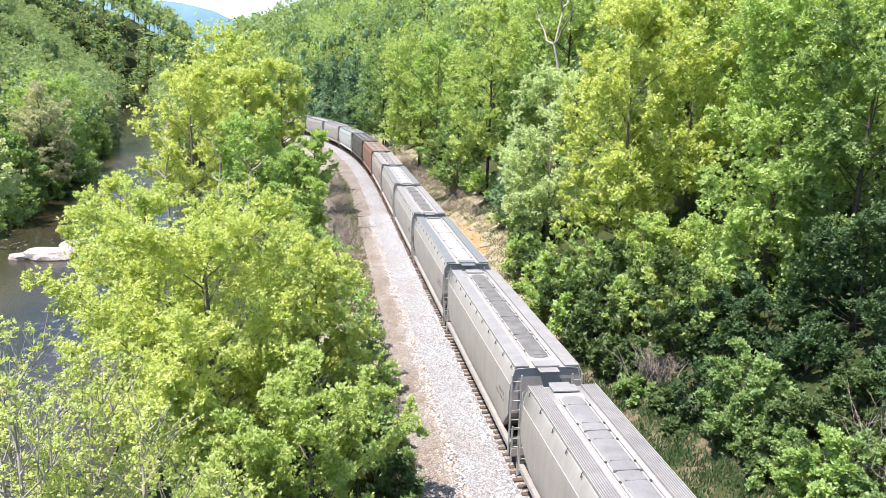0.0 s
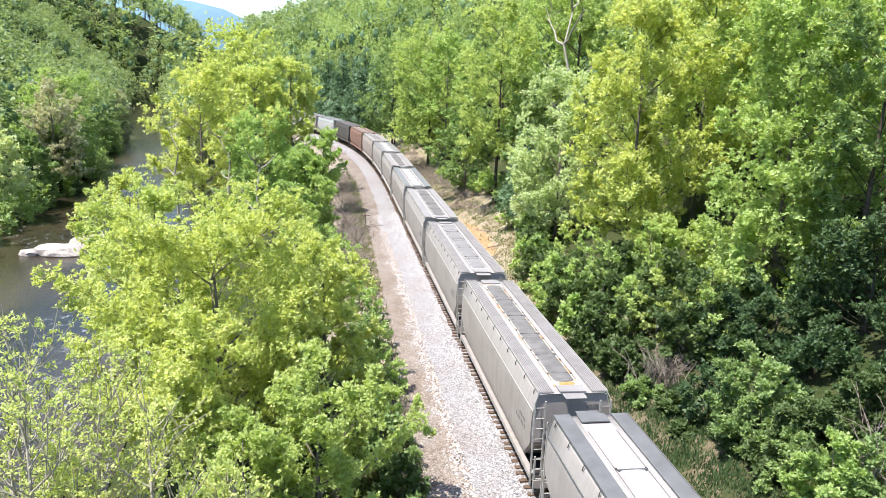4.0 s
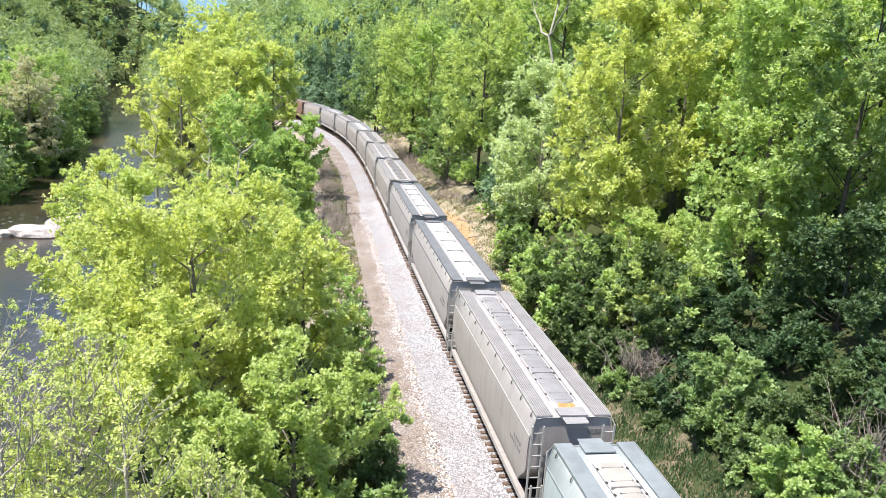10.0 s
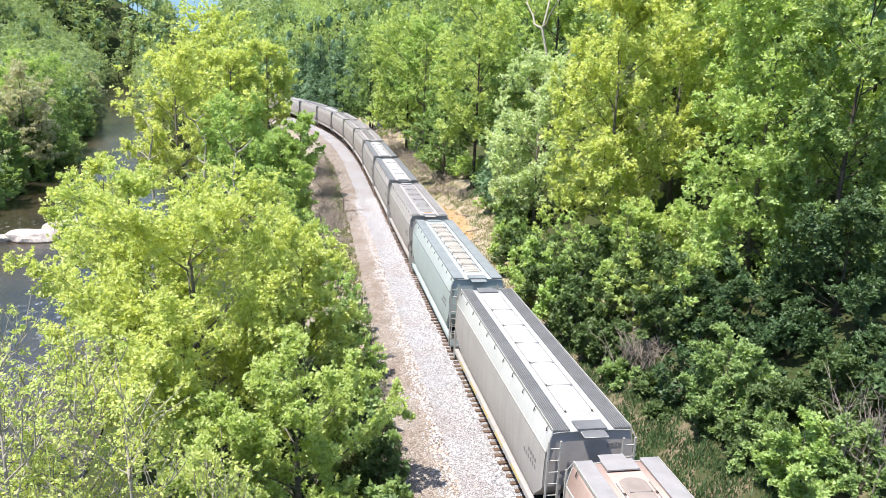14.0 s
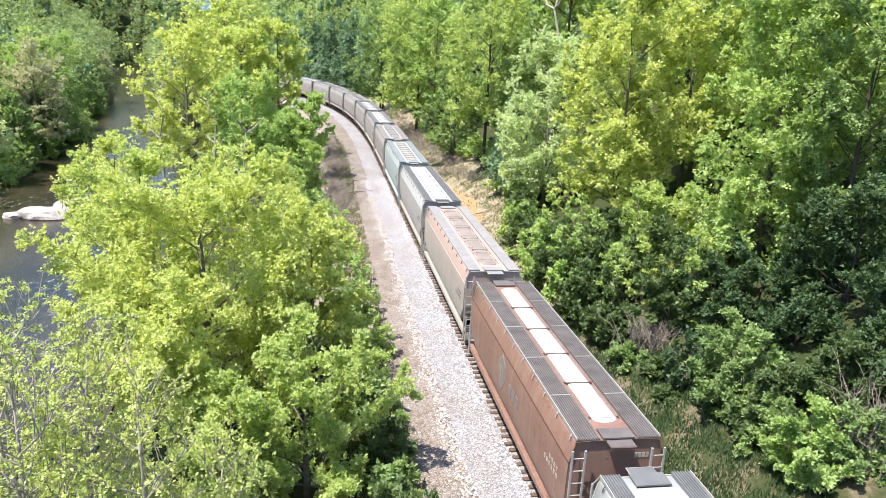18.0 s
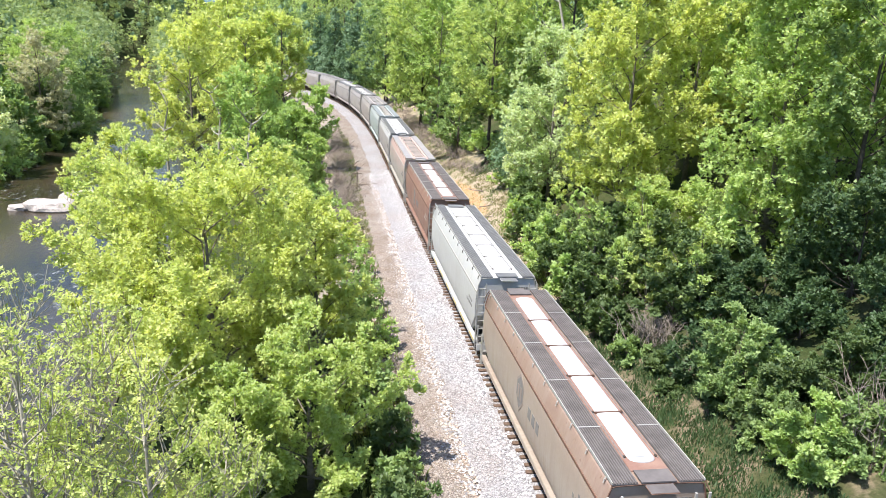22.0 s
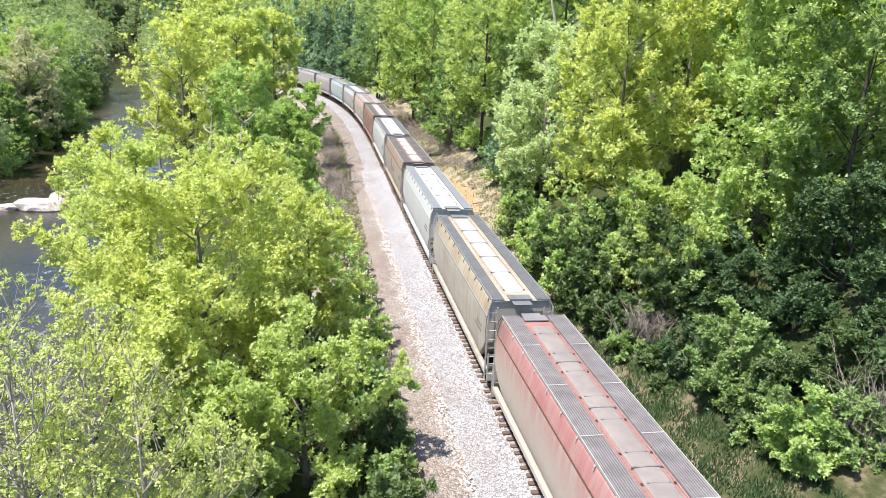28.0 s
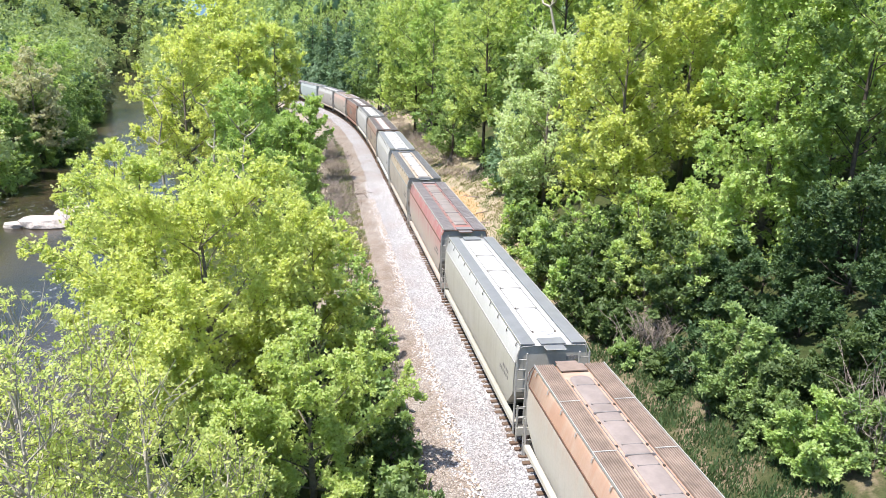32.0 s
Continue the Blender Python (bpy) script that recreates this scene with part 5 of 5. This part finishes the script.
rng = np.random.default_rng(11)


def in_view(x, y):
    """Ahead of the eye, and no further to the sides than it ever turns."""
    a = math.degrees(math.atan2(x - EYE[0], y - EYE[1]))
    return -26 < a < 45 and y > -12


spots = spots_in(rng, -5, 130, 26, 60, 7.2, 3.2, 4.8, 14, 22, in_view)
bend = spots_in(rng, 118, 330, 11, 60, 8.0, 3.4, 5.0, 12, 21, lambda x, y: in_view(x, y) and not (-14 < x < 9 and 140 < y < 192))
spots += [q for q in bend if math.hypot(q[0] - EYE[0], q[1] - EYE[1]) < 225]
woods("hillside_woods", spots, "wood", "leafy spring woods climbing the hillside above the track", protos_for(1750, 0.088, 300, 30), 1)
spots = spots_in(rng, 40, 330, 60, 130, 10.0, 4.2, 6.0, 15, 24, in_view) + [q for q in bend if math.hypot(q[0] - EYE[0], q[1] - EYE[1]) >= 225]
woods("far_hillside_woods", spots, "wood", "leafy spring woods on the far hillside", protos_for(320, 0.132, 320, 20), 2)


def river_spots(rng, side, y0, y1, w0, w1, gap, rmin, rmax, hmin, hmax):
    """Places beside the river, on its far (-1) or near (1) bank."""
    out = []
    w = w0
    while w < w1:
        y = y0 + rng.uniform(0, gap)
        while y < y1:
            x = float(np.interp(y, RY, RX) + side * (np.interp(y, RY, RW) + w + rng.uniform(-0.35, 0.35) * gap))
            if in_view(x, y) and abs(along(x, y)[1][0]) > 13:
                out.append((x, y, gz(x, y), rng.uniform(rmin, rmax), rng.uniform(hmin, hmax)))
            y += gap * rng.uniform(0.8, 1.25)
        w += gap * 0.85
    return out


spots = river_spots(rng, -1, 150, 400, 4, 50, 8.5, 3.6, 5.4, 11, 19) + river_spots(rng, -1, 40, 150, 13, 50, 8.5, 3.6, 5.4, 11, 19) + river_spots(rng, -1, 60, 420, 50, 150, 11.0, 4.4, 6.6, 14, 23) + river_spots(rng, 1, 150, 400, 3.5, 40, 8.5, 3.8, 5.6, 12, 18)
taken = np.array([q[:2] for q in spots])
for gxx in np.arange(-300.0, 20.0, 8.0):
    for gyy in np.arange(150.0, 425.0, 8.0):
        x, y = gxx + rng.uniform(-3, 3), gyy + rng.uniform(-3, 3)
        s, d = (q[0] for q in along(x, y))
        if in_view(x, y) and d < -13 and river_off(x, y)[0] > 3.0 and np.hypot(taken[:, 0] - x, taken[:, 1] - y).min() > 5.5:
            spots.append((x, y, gz(x, y), rng.uniform(3.8, 5.4), rng.uniform(11, 18)))
woods("woods_across_the_river", spots, "woodl", "leafy woods on the hillside across the river", protos_for(340, 0.155, 340, 20), 3)
spots = spots_in(rng, 104, 330, -29, -17.0, 7.5, 3.6, 5.2, 13, 18, in_view)
woods("riverside_woods", spots, "wood", "leafy trees between the track and the river", protos_for(1700, 0.10, 360, 26), 4)
spots = []
for gxx in np.arange(-420.0, 330.0, 11.5):
    for gyy in np.arange(330.0, 600.0, 12.5):
        x, y = gxx + rng.uniform(-5, 5), gyy + rng.uniform(-5, 5)
        s, d = (q[0] for q in along(x, y))
        if in_view(x, y) and abs(d) > 15 and river_off(x, y)[0] > 6 and not (d < -27 and y < 415) and not (0 < d < 130 and s < 325):
            spots.append((x, y, gz(x, y), rng.uniform(4.6, 7.2), rng.uniform(15, 25)))
woods("valley_woods", spots, "woodl", "distant woods closing the valley", protos_for(105, 0.28, 380, 12), 5)

# mountain at the valley's end, the blue of distance haze put into its colour
mt = Shape()
MTN = [(-1500, 60), (-1000, 190), (-760, 250), (-600, 226), (-480, 216), (-380, 196), (-280, 150), (-120, 120), (150, 90), (600, 60)]
for k, (x, z) in enumerate(MTN):
    mt.v += [(x, 2600, -20), (x + 30, 2600 + 40 * math.sin(k), z), (x + 60, 3100, -20)]
for k in range(len(MTN) - 1):
    a = 3 * k
    mt.f += [(a, a + 3, a + 4, a + 1), (a + 1, a + 4, a + 5, a + 2)]
tagged(new("mountain_ridge", mt.mesh("mountain_ridge", plain("hazy_blue_ridge", (0.16, 0.27, 0.36), 1.0, 0, 0.15, 0.01, 0), True)), "hazy blue mountain ridge at the valley's end", "mountain", kind="structure")

# ---- undergrowth along both edges ----
for k, (s, d, r, h, kind, cnt) in enumerate((
    # deep and dark kinds put the wood edge's shade into the leaf colour
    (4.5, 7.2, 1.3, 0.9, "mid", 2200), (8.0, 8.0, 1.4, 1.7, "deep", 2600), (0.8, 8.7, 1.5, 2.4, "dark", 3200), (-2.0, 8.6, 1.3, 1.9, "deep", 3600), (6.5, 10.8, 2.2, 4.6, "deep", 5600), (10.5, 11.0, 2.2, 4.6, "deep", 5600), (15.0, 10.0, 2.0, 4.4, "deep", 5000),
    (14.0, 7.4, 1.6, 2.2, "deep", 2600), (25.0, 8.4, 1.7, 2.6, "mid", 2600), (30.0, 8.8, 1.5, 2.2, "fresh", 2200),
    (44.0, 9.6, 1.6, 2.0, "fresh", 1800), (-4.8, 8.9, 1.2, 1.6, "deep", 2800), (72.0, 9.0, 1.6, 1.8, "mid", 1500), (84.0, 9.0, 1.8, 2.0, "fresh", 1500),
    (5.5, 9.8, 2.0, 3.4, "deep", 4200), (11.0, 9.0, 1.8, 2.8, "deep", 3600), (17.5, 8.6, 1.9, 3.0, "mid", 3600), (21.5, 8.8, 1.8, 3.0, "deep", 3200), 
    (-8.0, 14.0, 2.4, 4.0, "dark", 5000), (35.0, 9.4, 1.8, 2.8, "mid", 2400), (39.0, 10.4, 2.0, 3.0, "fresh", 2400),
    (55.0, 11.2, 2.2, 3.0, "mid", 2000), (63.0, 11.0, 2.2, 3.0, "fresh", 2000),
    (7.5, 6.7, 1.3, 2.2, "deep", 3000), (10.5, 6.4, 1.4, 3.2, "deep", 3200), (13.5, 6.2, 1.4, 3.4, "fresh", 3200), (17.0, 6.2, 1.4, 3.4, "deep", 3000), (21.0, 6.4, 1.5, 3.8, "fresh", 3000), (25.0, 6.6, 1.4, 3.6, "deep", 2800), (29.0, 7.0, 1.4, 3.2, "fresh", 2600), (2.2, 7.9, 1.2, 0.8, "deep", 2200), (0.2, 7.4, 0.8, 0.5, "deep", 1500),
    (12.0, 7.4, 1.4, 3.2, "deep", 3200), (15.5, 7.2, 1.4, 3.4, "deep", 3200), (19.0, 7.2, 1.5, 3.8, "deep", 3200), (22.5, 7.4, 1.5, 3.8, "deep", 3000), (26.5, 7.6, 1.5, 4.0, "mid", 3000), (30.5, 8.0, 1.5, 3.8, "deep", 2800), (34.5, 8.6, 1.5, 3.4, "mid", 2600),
)):
    x, y, _ = line(s, d)
    shrub(float(x), float(y), r, h, cnt, 0.20 + 0.002 * max(0, s), kind, "leafy green shrub at the wood's edge", 400 + k)
for k, (s, d, r, h, kind, cnt) in enumerate((
    (-8.0, -6.7, 1.4, 2.4, "deep", 3200), (-5.6, -6.4, 1.1, 1.6, "mid", 2400), (-10.8, -6.5, 1.3, 2.0, "deep", 3000), (-3.0, -6.6, 1.3, 2.2, "deep", 3000), (-0.5, -6.5, 1.0, 1.5, "mid", 2200), (2.0, -6.9, 1.5, 2.2, "mid", 2600), (8.0, -6.6, 1.5, 2.4, "fresh", 2600), (14.0, -6.9, 1.6, 2.6, "mid", 2600),
    (20.0, -7.4, 1.8, 3.2, "fresh", 2600), (27.0, -7.6, 1.8, 3.4, "bright", 2400), (34.0, -8.4, 2.0, 3.4, "fresh", 2400), (42.0, -9.5, 2.0, 3.0, "mid", 2200), (-13.0, -7.4, 1.6, 2.4, "mid", 2600),
)):
    x, y, _ = line(s, d)
    shrub(float(x), float(y), r, h, cnt, 0.21, kind, "leafy shrub on the edge of the gravel road", 430 + k)
for k, (x, y, r, h) in enumerate(((-19.0, -4.0, 2.6, 3.2), (-17.0, -7.0, 2.4, 3.4), (-21.0, 0.5, 2.6, 3.0), (-15.2, -6.6, 2.2, 3.0), (-21.5, -7.5, 2.6, 3.0), (-18.4, -10.0, 2.2, 3.0), (-14.0, -9.6, 2.0, 2.8), (-22.5, 5.0, 2.4, 2.8))):
    shrub(x, y, r, h, 5200, 0.15, "bright" if k % 2 else "lime", "leafy bright green shrub on the river bank", 520 + k)
for k in range(20):
    y = 52.0 + k * 7.0
    x = float(np.interp(y, RY, RX) - np.interp(y, RY, RW) - 0.8 - (k % 3) * 0.7)
    shrub(x, y, 3.2, 4.6, 2200, 0.42, "mid" if k % 3 else "fresh", "dark shrub hanging over the river's far bank", 480 + k)
for k, (s, d, r, h, n) in enumerate(((44, -7.0, 1.8, 1.6, 60), (-9.5, -5.9, 1.0, 1.1, 60), (-6.8, -5.7, 0.9, 1.0, 50), (-12.5, -6.0, 1.1, 1.2, 60), (-1.6, -5.9, 0.9, 0.9, 40), (5.0, -6.0, 1.0, 1.0, 40), (49, -7.2, 1.9, 1.8, 60), (55, -7.0, 2.0, 1.7, 60), (62, -6.9, 2.0, 1.7, 50), (70, -6.6, 2.0, 1.5, 50), (38, -7.3, 1.7, 1.5, 50), (79, -6.6, 2.0, 1.5, 40),
                                      (5.0, 8.7, 1.5, 1.7, 110), (-8.4, 11.2, 1.4, 3.6, 50), (78, 8.0, 2.2, 1.4, 50), (92, 8.0, 2.4, 1.6, 50), (104, 8.0, 2.4, 1.8, 50), (66, 8.6, 2.0, 1.3, 40), (118, 8.5, 2.4, 2.0, 40), (62, 6.6, 1.8, 1.1, 60), (72, 6.4, 1.8, 1.2, 60), (83, 6.4, 2.0, 1.3, 60), (94, 6.2, 2.0, 1.4, 60), (99, 7.2, 2.2, 1.6, 50), (110, 6.6, 2.2, 1.5, 50), (88, 7.4, 2.0, 1.6, 50), (34.0, -7.9, 1.9, 1.2, 70), (38.2, -7.6, 1.9, 1.2, 70), (42.4, -8.1, 1.9, 1.3, 70), (46.6, -6.9, 1.9, 1.6, 70), (50.8, -7.1, 1.9, 1.2, 70), (55.0, -7.4, 1.9, 1.3, 70), (59.2, -8.0, 1.9, 1.2, 70), (63.4, -7.9, 1.9, 1.7, 70), (67.6, -7.0, 1.9, 1.6, 70), (71.8, -7.1, 1.9, 1.2, 70), (76.0, -7.8, 1.9, 1.5, 70), (80.2, -7.2, 1.9, 1.6, 70), (84.4, -7.0, 1.9, 1.2, 70), (88.6, -7.4, 1.9, 1.5, 70), (92.8, -7.5, 1.9, 1.2, 70), (97.0, -7.5, 1.9, 1.2, 70), (54.0, 8.7, 1.9, 1.5, 60), (59.6, 7.9, 1.9, 1.2, 60), (65.2, 8.6, 1.9, 1.3, 60), (70.8, 8.6, 1.9, 1.5, 60), (76.4, 7.8, 1.9, 1.2, 60), (82.0, 8.0, 1.9, 1.3, 60), (87.6, 7.0, 1.9, 1.2, 60), (93.2, 8.4, 1.9, 1.0, 60), (98.8, 6.8, 1.9, 1.4, 60), (104.4, 7.3, 1.9, 1.3, 60), (110.0, 7.7, 1.9, 1.2, 60), (115.6, 8.8, 1.9, 1.1, 60), (121.2, 7.6, 1.9, 1.1, 60), (126.8, 8.0, 1.9, 1.2, 60))):
    x, y, _ = line(s, d)
    bare_brush(float(x), float(y), r, h, int(n * 1.15), "tangle of leafless grey brush beside the line", 460 + k)


def grass_patch(name, s0, s1, d0, d1, count, hgt, label, seed, kind="grass"):
    """Grass and weeds: blades by the thousand."""
    rng = np.random.default_rng(seed)
    s, d = rng.uniform(s0, s1, count), rng.uniform(d0, d1, count)
    clump = np.sin(s * 1.7 + d) * np.cos(d * 2.3 - s * 0.6) + rng.normal(0, 0.5, count)
    ok = (clump > -0.3) & ~((s > 38) & (s < 59) & (d > 5.0) & (d < 7.2) & (rng.random(count) < 0.7))
    s, d = s[ok], d[ok]
    x, y, _ = line(s, d)
    zz = np.interp(d, [-9, -6.2, -3.5, 3.2, 4.6, 6.0, 9.4], [-1.4, -0.72, -0.62, -0.72, -0.74, -0.38, 1.15])
    m = len(x)
    az, h = rng.uniform(0, 6.28, m), hgt * rng.uniform(0.4, 1.3, m)
    w = 0.028 * rng.uniform(0.6, 1.5, m)
    dx, dy = np.cos(az), np.sin(az)
    lx, ly = rng.normal(0, 0.35, m) * h, rng.normal(0, 0.35, m) * h
    V = np.stack([np.stack([x - dx * w, y - dy * w, zz - 0.05], 1), np.stack([x + dx * w, y + dy * w, zz - 0.05], 1),
                  np.stack([x + lx + dx * w * 0.5, y + ly + dy * w * 0.5, zz + h], 1), np.stack([x + lx - dx * w * 0.5, y + ly - dy * w * 0.5, zz + h * 0.92], 1)], 1).reshape(-1, 3)
    return tagged(new(name, array_mesh(name, V, quad_index(len(V)), LEAF[kind])), label, "grass", kind="stuff")


grass_patch("bank_grass", -12, 14, 4.4, 9.3, 36000, 0.20, "green weeds and grass at the foot of the trees", 9, "dark")
grass_patch("bank_grass", 10, 110, 4.2, 9.3, 46000, 0.16, "grass and weeds on the cut bank", 7)
grass_patch("verge_grass", -16, 90, -8.0, -5.2, 20000, 0.24, "weeds along the gravel road's edge", 8)


# ---- boulders in the river, post, box, fallen logs ----
def boulder(x, y, z, rx, ry, rz, seed, label):
    rng = np.random.default_rng(seed)
    bm = bmesh.new()
    bmesh.ops.create_icosphere(bm, subdivisions=3, radius=1.0)
    o = Vector(rng.uniform(0, 50, 3))
    for v in bm.verts:
        q = 1 + 0.28 * noise.noise(v.co * 1.3 + o) + 0.10 * noise.noise(v.co * 3.5 + o)
        v.co = Vector((v.co.x * rx * q, v.co.y * ry * q, max(-0.5, min(0.62, v.co.z * q)) * rz))
    me = bpy.data.meshes.new("boulder")
    bm.to_mesh(me)
    bm.free()
    me.materials.append(M_ROCK)
    ob = new("boulder", me)
    ob.location = (x, y, z)
    return tagged(ob, label, "boulder", "boulders in the river")


for k, (x, y, rx, ry, rz) in enumerate(((-39.2, 55.6, 2.9, 2.2, 1.2), (-37.6, 60.6, 2.2, 1.8, 1.2), (-42.0, 54.8, 1.2, 1.0, 0.6), (-57.0, 205.0, 2.6, 2.0, 0.9), (-60.0, 212.0, 2.0, 1.6, 0.8))):
    boulder(x, y, RIVER_Z + 0.1, rx, ry, rz, 500 + k, "pale flat boulder standing out of the river")

x, y, th = line(52.5, -5.5)
pst = new("line_post")
pst.location = (x, y, -0.78)
part("post", Shape().box(-0.07, 0.07, -0.07, 0.07, 0, 1.75, 0.012), M_POST, pst)
part("crossbar", Shape().box(-0.55, 0.55, -0.05, 0.05, 1.45, 1.56, 0.01), M_POST, pst)
part("brace", Shape().tube([(-0.3, 0, 1.45), (0, 0.03, 1.1), (0.02, 0.03, 1.05)], 0.03, 5), M_POST, pst)
tagged(pst, "weathered wooden post with a short crossbar beside the road", "post")
bx = new("arched_branch", Shape().tube([(-0.62, 0, 0), (-0.5, 0.03, 0.5), (-0.15, 0.05, 0.78), (0.3, 0.02, 0.74), (0.62, -0.05, 0.42), (0.95, -0.1, 0.02)], [0.06, 0.06, 0.055, 0.05, 0.045, 0.03], 6).tube([(0.3, 0.02, 0.74), (0.5, 0.2, 0.9), (0.8, 0.25, 0.86)], [0.035, 0.03, 0.015], 5).mesh("arched_branch", M_DEAD, True))
x, y, th = line(50.8, -4.9)
bx.location = (x, y, -0.72)
tagged(bx, "bleached bent branch arching out of the gravel", "branch")


def snag(x, y, top, r, seed, arm=1.0):
    """A dead tree: bare pale trunk that forks into crooked limbs."""
    rng = np.random.default_rng(seed)
    z0 = gz(x, y) - 0.2
    t = new("dead_tree")
    t.location = (x, y, z0)
    H = top - z0
    sp = [Vector((rng.normal(0, 0.10) * k, rng.normal(0, 0.10) * k, H * k / 6)) for k in range(7)]
    part("trunk", Shape().tube(sp, [r * (1 - 0.13 * k) for k in range(7)], 7), M_TWIG, t, smooth=True)
    for k in range(9):
        a = sp[3 + k % 4]
        az = k * 2.4
        L = rng.uniform(1.2, 2.6) * arm
        e = a + Vector((math.cos(az) * L, math.sin(az) * L, L * rng.uniform(0.5, 1.0)))
        path = limb_path(rng, a, e)
        sh = Shape().tube(path, [r * 0.4, r * 0.34, r * 0.27, r * 0.18, r * 0.08], 5, False)
        for q in (2, 3):
            sh.tube([path[q], path[q] + Vector((rng.normal(0, 0.5), rng.normal(0, 0.5), 0.6))], [r * 0.16, r * 0.05], 4, False)
        part("limb", sh, M_TWIG, t, smooth=True)
    return tagged(t, "bleached dead tree with crooked bare limbs", "tree", "dead trees on the bank")


for k, (x, y, top, r) in enumerate(((-26.5, 55.6, 9.6, 0.22), (-19.8, 46.5, 9.6, 0.24), (-15.3, 30.8, 8.6, 0.20), (13.6, 42.0, 23.2, 0.34))):
    snag(x, y, top, r, 700 + k, 2.0 if x > 0 else 1.0)


def log(s, d, length, r, turn, seed, label, dz=0.0):
    rng = np.random.default_rng(seed)
    x, y, _ = line(s, d)
    pts = [Vector(((k / 5 - 0.5) * length * math.cos(turn), (k / 5 - 0.5) * length * math.sin(turn), r + rng.normal(0, r * 0.4) + 0.02 * k)) for k in range(6)]
    sh = Shape().tube(pts, [r * (1 - 0.1 * k) for k in range(6)], 7)
    for k in (2, 4):
        e = pts[k] + Vector((rng.normal(0, 0.5), rng.normal(0, 0.5), 0.35))
        sh.tube([pts[k], (pts[k] + e) / 2, e], [r * 0.5, r * 0.35, r * 0.15], 5, False)
    ob = new("fallen_log", sh.mesh("fallen_log", M_DEAD, True))
    ob.location = (x, y, float(np.interp(d, [-8, -6.2, -3.5, 3.2, 4.6, 6.0, 9.4], [-1.1, -0.72, -0.62, -0.72, -0.74, -0.38, 1.15])) + dz)
    return tagged(ob, label, "log", "fallen logs")


for k, (s, d, L, r, tn) in enumerate(((50.0, -7.0, 2.6, 0.10, 1.2), (47.0, -6.6, 3.2, 0.08, 0.9), (53.0, -4.4, 2.4, 0.05, 0.2), (46.0, 7.4, 3.0, 0.08, 2.6), (40.0, 7.0, 2.4, 0.07, 0.5), (36.5, 6.4, 2.0, 0.06, 2.9), (110.0, 7.0, 4.0, 0.12, 0.5), (30.0, 6.2, 1.6, 0.05, 0.3), (150.0, -4.8, 3.0, 0.10, 0.8))):
    log(s, d, L, r, tn, 540 + k, "bleached fallen log lying on the bank")


def scatter_stones(name, s0, s1, d0, d1, count, size, label, seed, mat):
    """Loose larger stones lying on the gravel, joined."""
    rng = np.random.default_rng(seed)
    s, d = rng.uniform(s0, s1, count), rng.uniform(d0, d1, count)
    x, y, _ = line(s, d)
    z = np.interp(np.abs(d), [0, 1.7, 3.2, 4.0, 6.2], [-0.24, -0.26, -0.55, -0.64, -0.72])
    base = np.array([(-1, -1, -0.3), (1, -0.9, -0.3), (0.9, 1, -0.3), (-1, 0.8, -0.3), (0.1, -0.1, 0.85)])
    fq = np.array([(0, 1, 4), (1, 2, 4), (2, 3, 4), (3, 0, 4)])
    r = size * rng.uniform(0.5, 1.5, count)
    a = rng.uniform(0, 6.28, count)
    V = base[None] * (r[:, None, None] * rng.uniform(0.6, 1.3, (count, 5, 1)))
    ca, sa = np.cos(a)[:, None], np.sin(a)[:, None]
    U = np.stack([V[..., 0] * ca - V[..., 1] * sa + x[:, None], V[..., 0] * sa + V[..., 1] * ca + y[:, None], V[..., 2] + z[:, None]], -1)
    Q = fq[None] + 5 * np.arange(count)[:, None, None]
    return tagged(new(name, array_mesh(name, U.reshape(-1, 3), Q.reshape(-1, 3), mat)), label, "stones", kind="stuff")


def loose_mat(name, *stops):
    n = Nodes(name)
    isl = n.add("ShaderNodeNewGeometry").outputs["Random Per Island"]
    return n.done(n.ramp(isl, *stops), 0.9, 0, 0.2)


scatter_stones("ballast_stones", -14, 60, -4.3, -1.2, 19000, 0.044, "loose pale ballast stones", 21, loose_mat("loose_ballast", (0, (0.15, 0.145, 0.155)), (0.5, (0.36, 0.345, 0.355)), (1, (0.55, 0.53, 0.55))))
scatter_stones("road_stones", -14, 50, -6.3, -3.2, 13000, 0.046, "loose pinkish stones on the road", 22, loose_mat("loose_gravel", (0, (0.10, 0.075, 0.06)), (0.5, (0.30, 0.235, 0.19)), (1, (0.48, 0.41, 0.36))))

# ---- ties ----
TIE = Shape().box(-1.32, 1.32, -0.115, 0.115, -0.20, 0.0, 0.012).mesh("tie", M_TIE)
rng = np.random.default_rng(31)
rest = Shape()
for k in range(-640, 1000):
    s = k * 0.5453 + 0.1
    x, y, th = line(s)
    turn, off, dz = rng.normal(0, 0.012), rng.normal(0, 0.035), rng.normal(0, 0.008)
    if -14 < s < 149:
        part("tie", TIE, None, track, m=Matrix.Translation((x + off, y, -0.185 + dz)) @ Matrix.Rotation(th + turn, 4, "Z"))
    elif -300 < s < 480:
        c, q = math.cos(th + turn), math.sin(th + turn)
        b = len(rest.v)
        rest.box(-1.32, 1.32, -0.115, 0.115, -0.385, -0.185)
        rest.v[b:] = [(x + px * c - py * q, y + px * q + py * c, pz) for px, py, pz in rest.v[b:]]
tagged(part("far_ties", rest, M_TIE, track), kind="stuff")


def motions():
    """The train rolls away along the line at an even pace."""
    for car, s0, length in CARS:
        walk(car, [(t, car_pose(s0 + SPEED * (t - 13.0), length)) for t in range(33)])


motions()
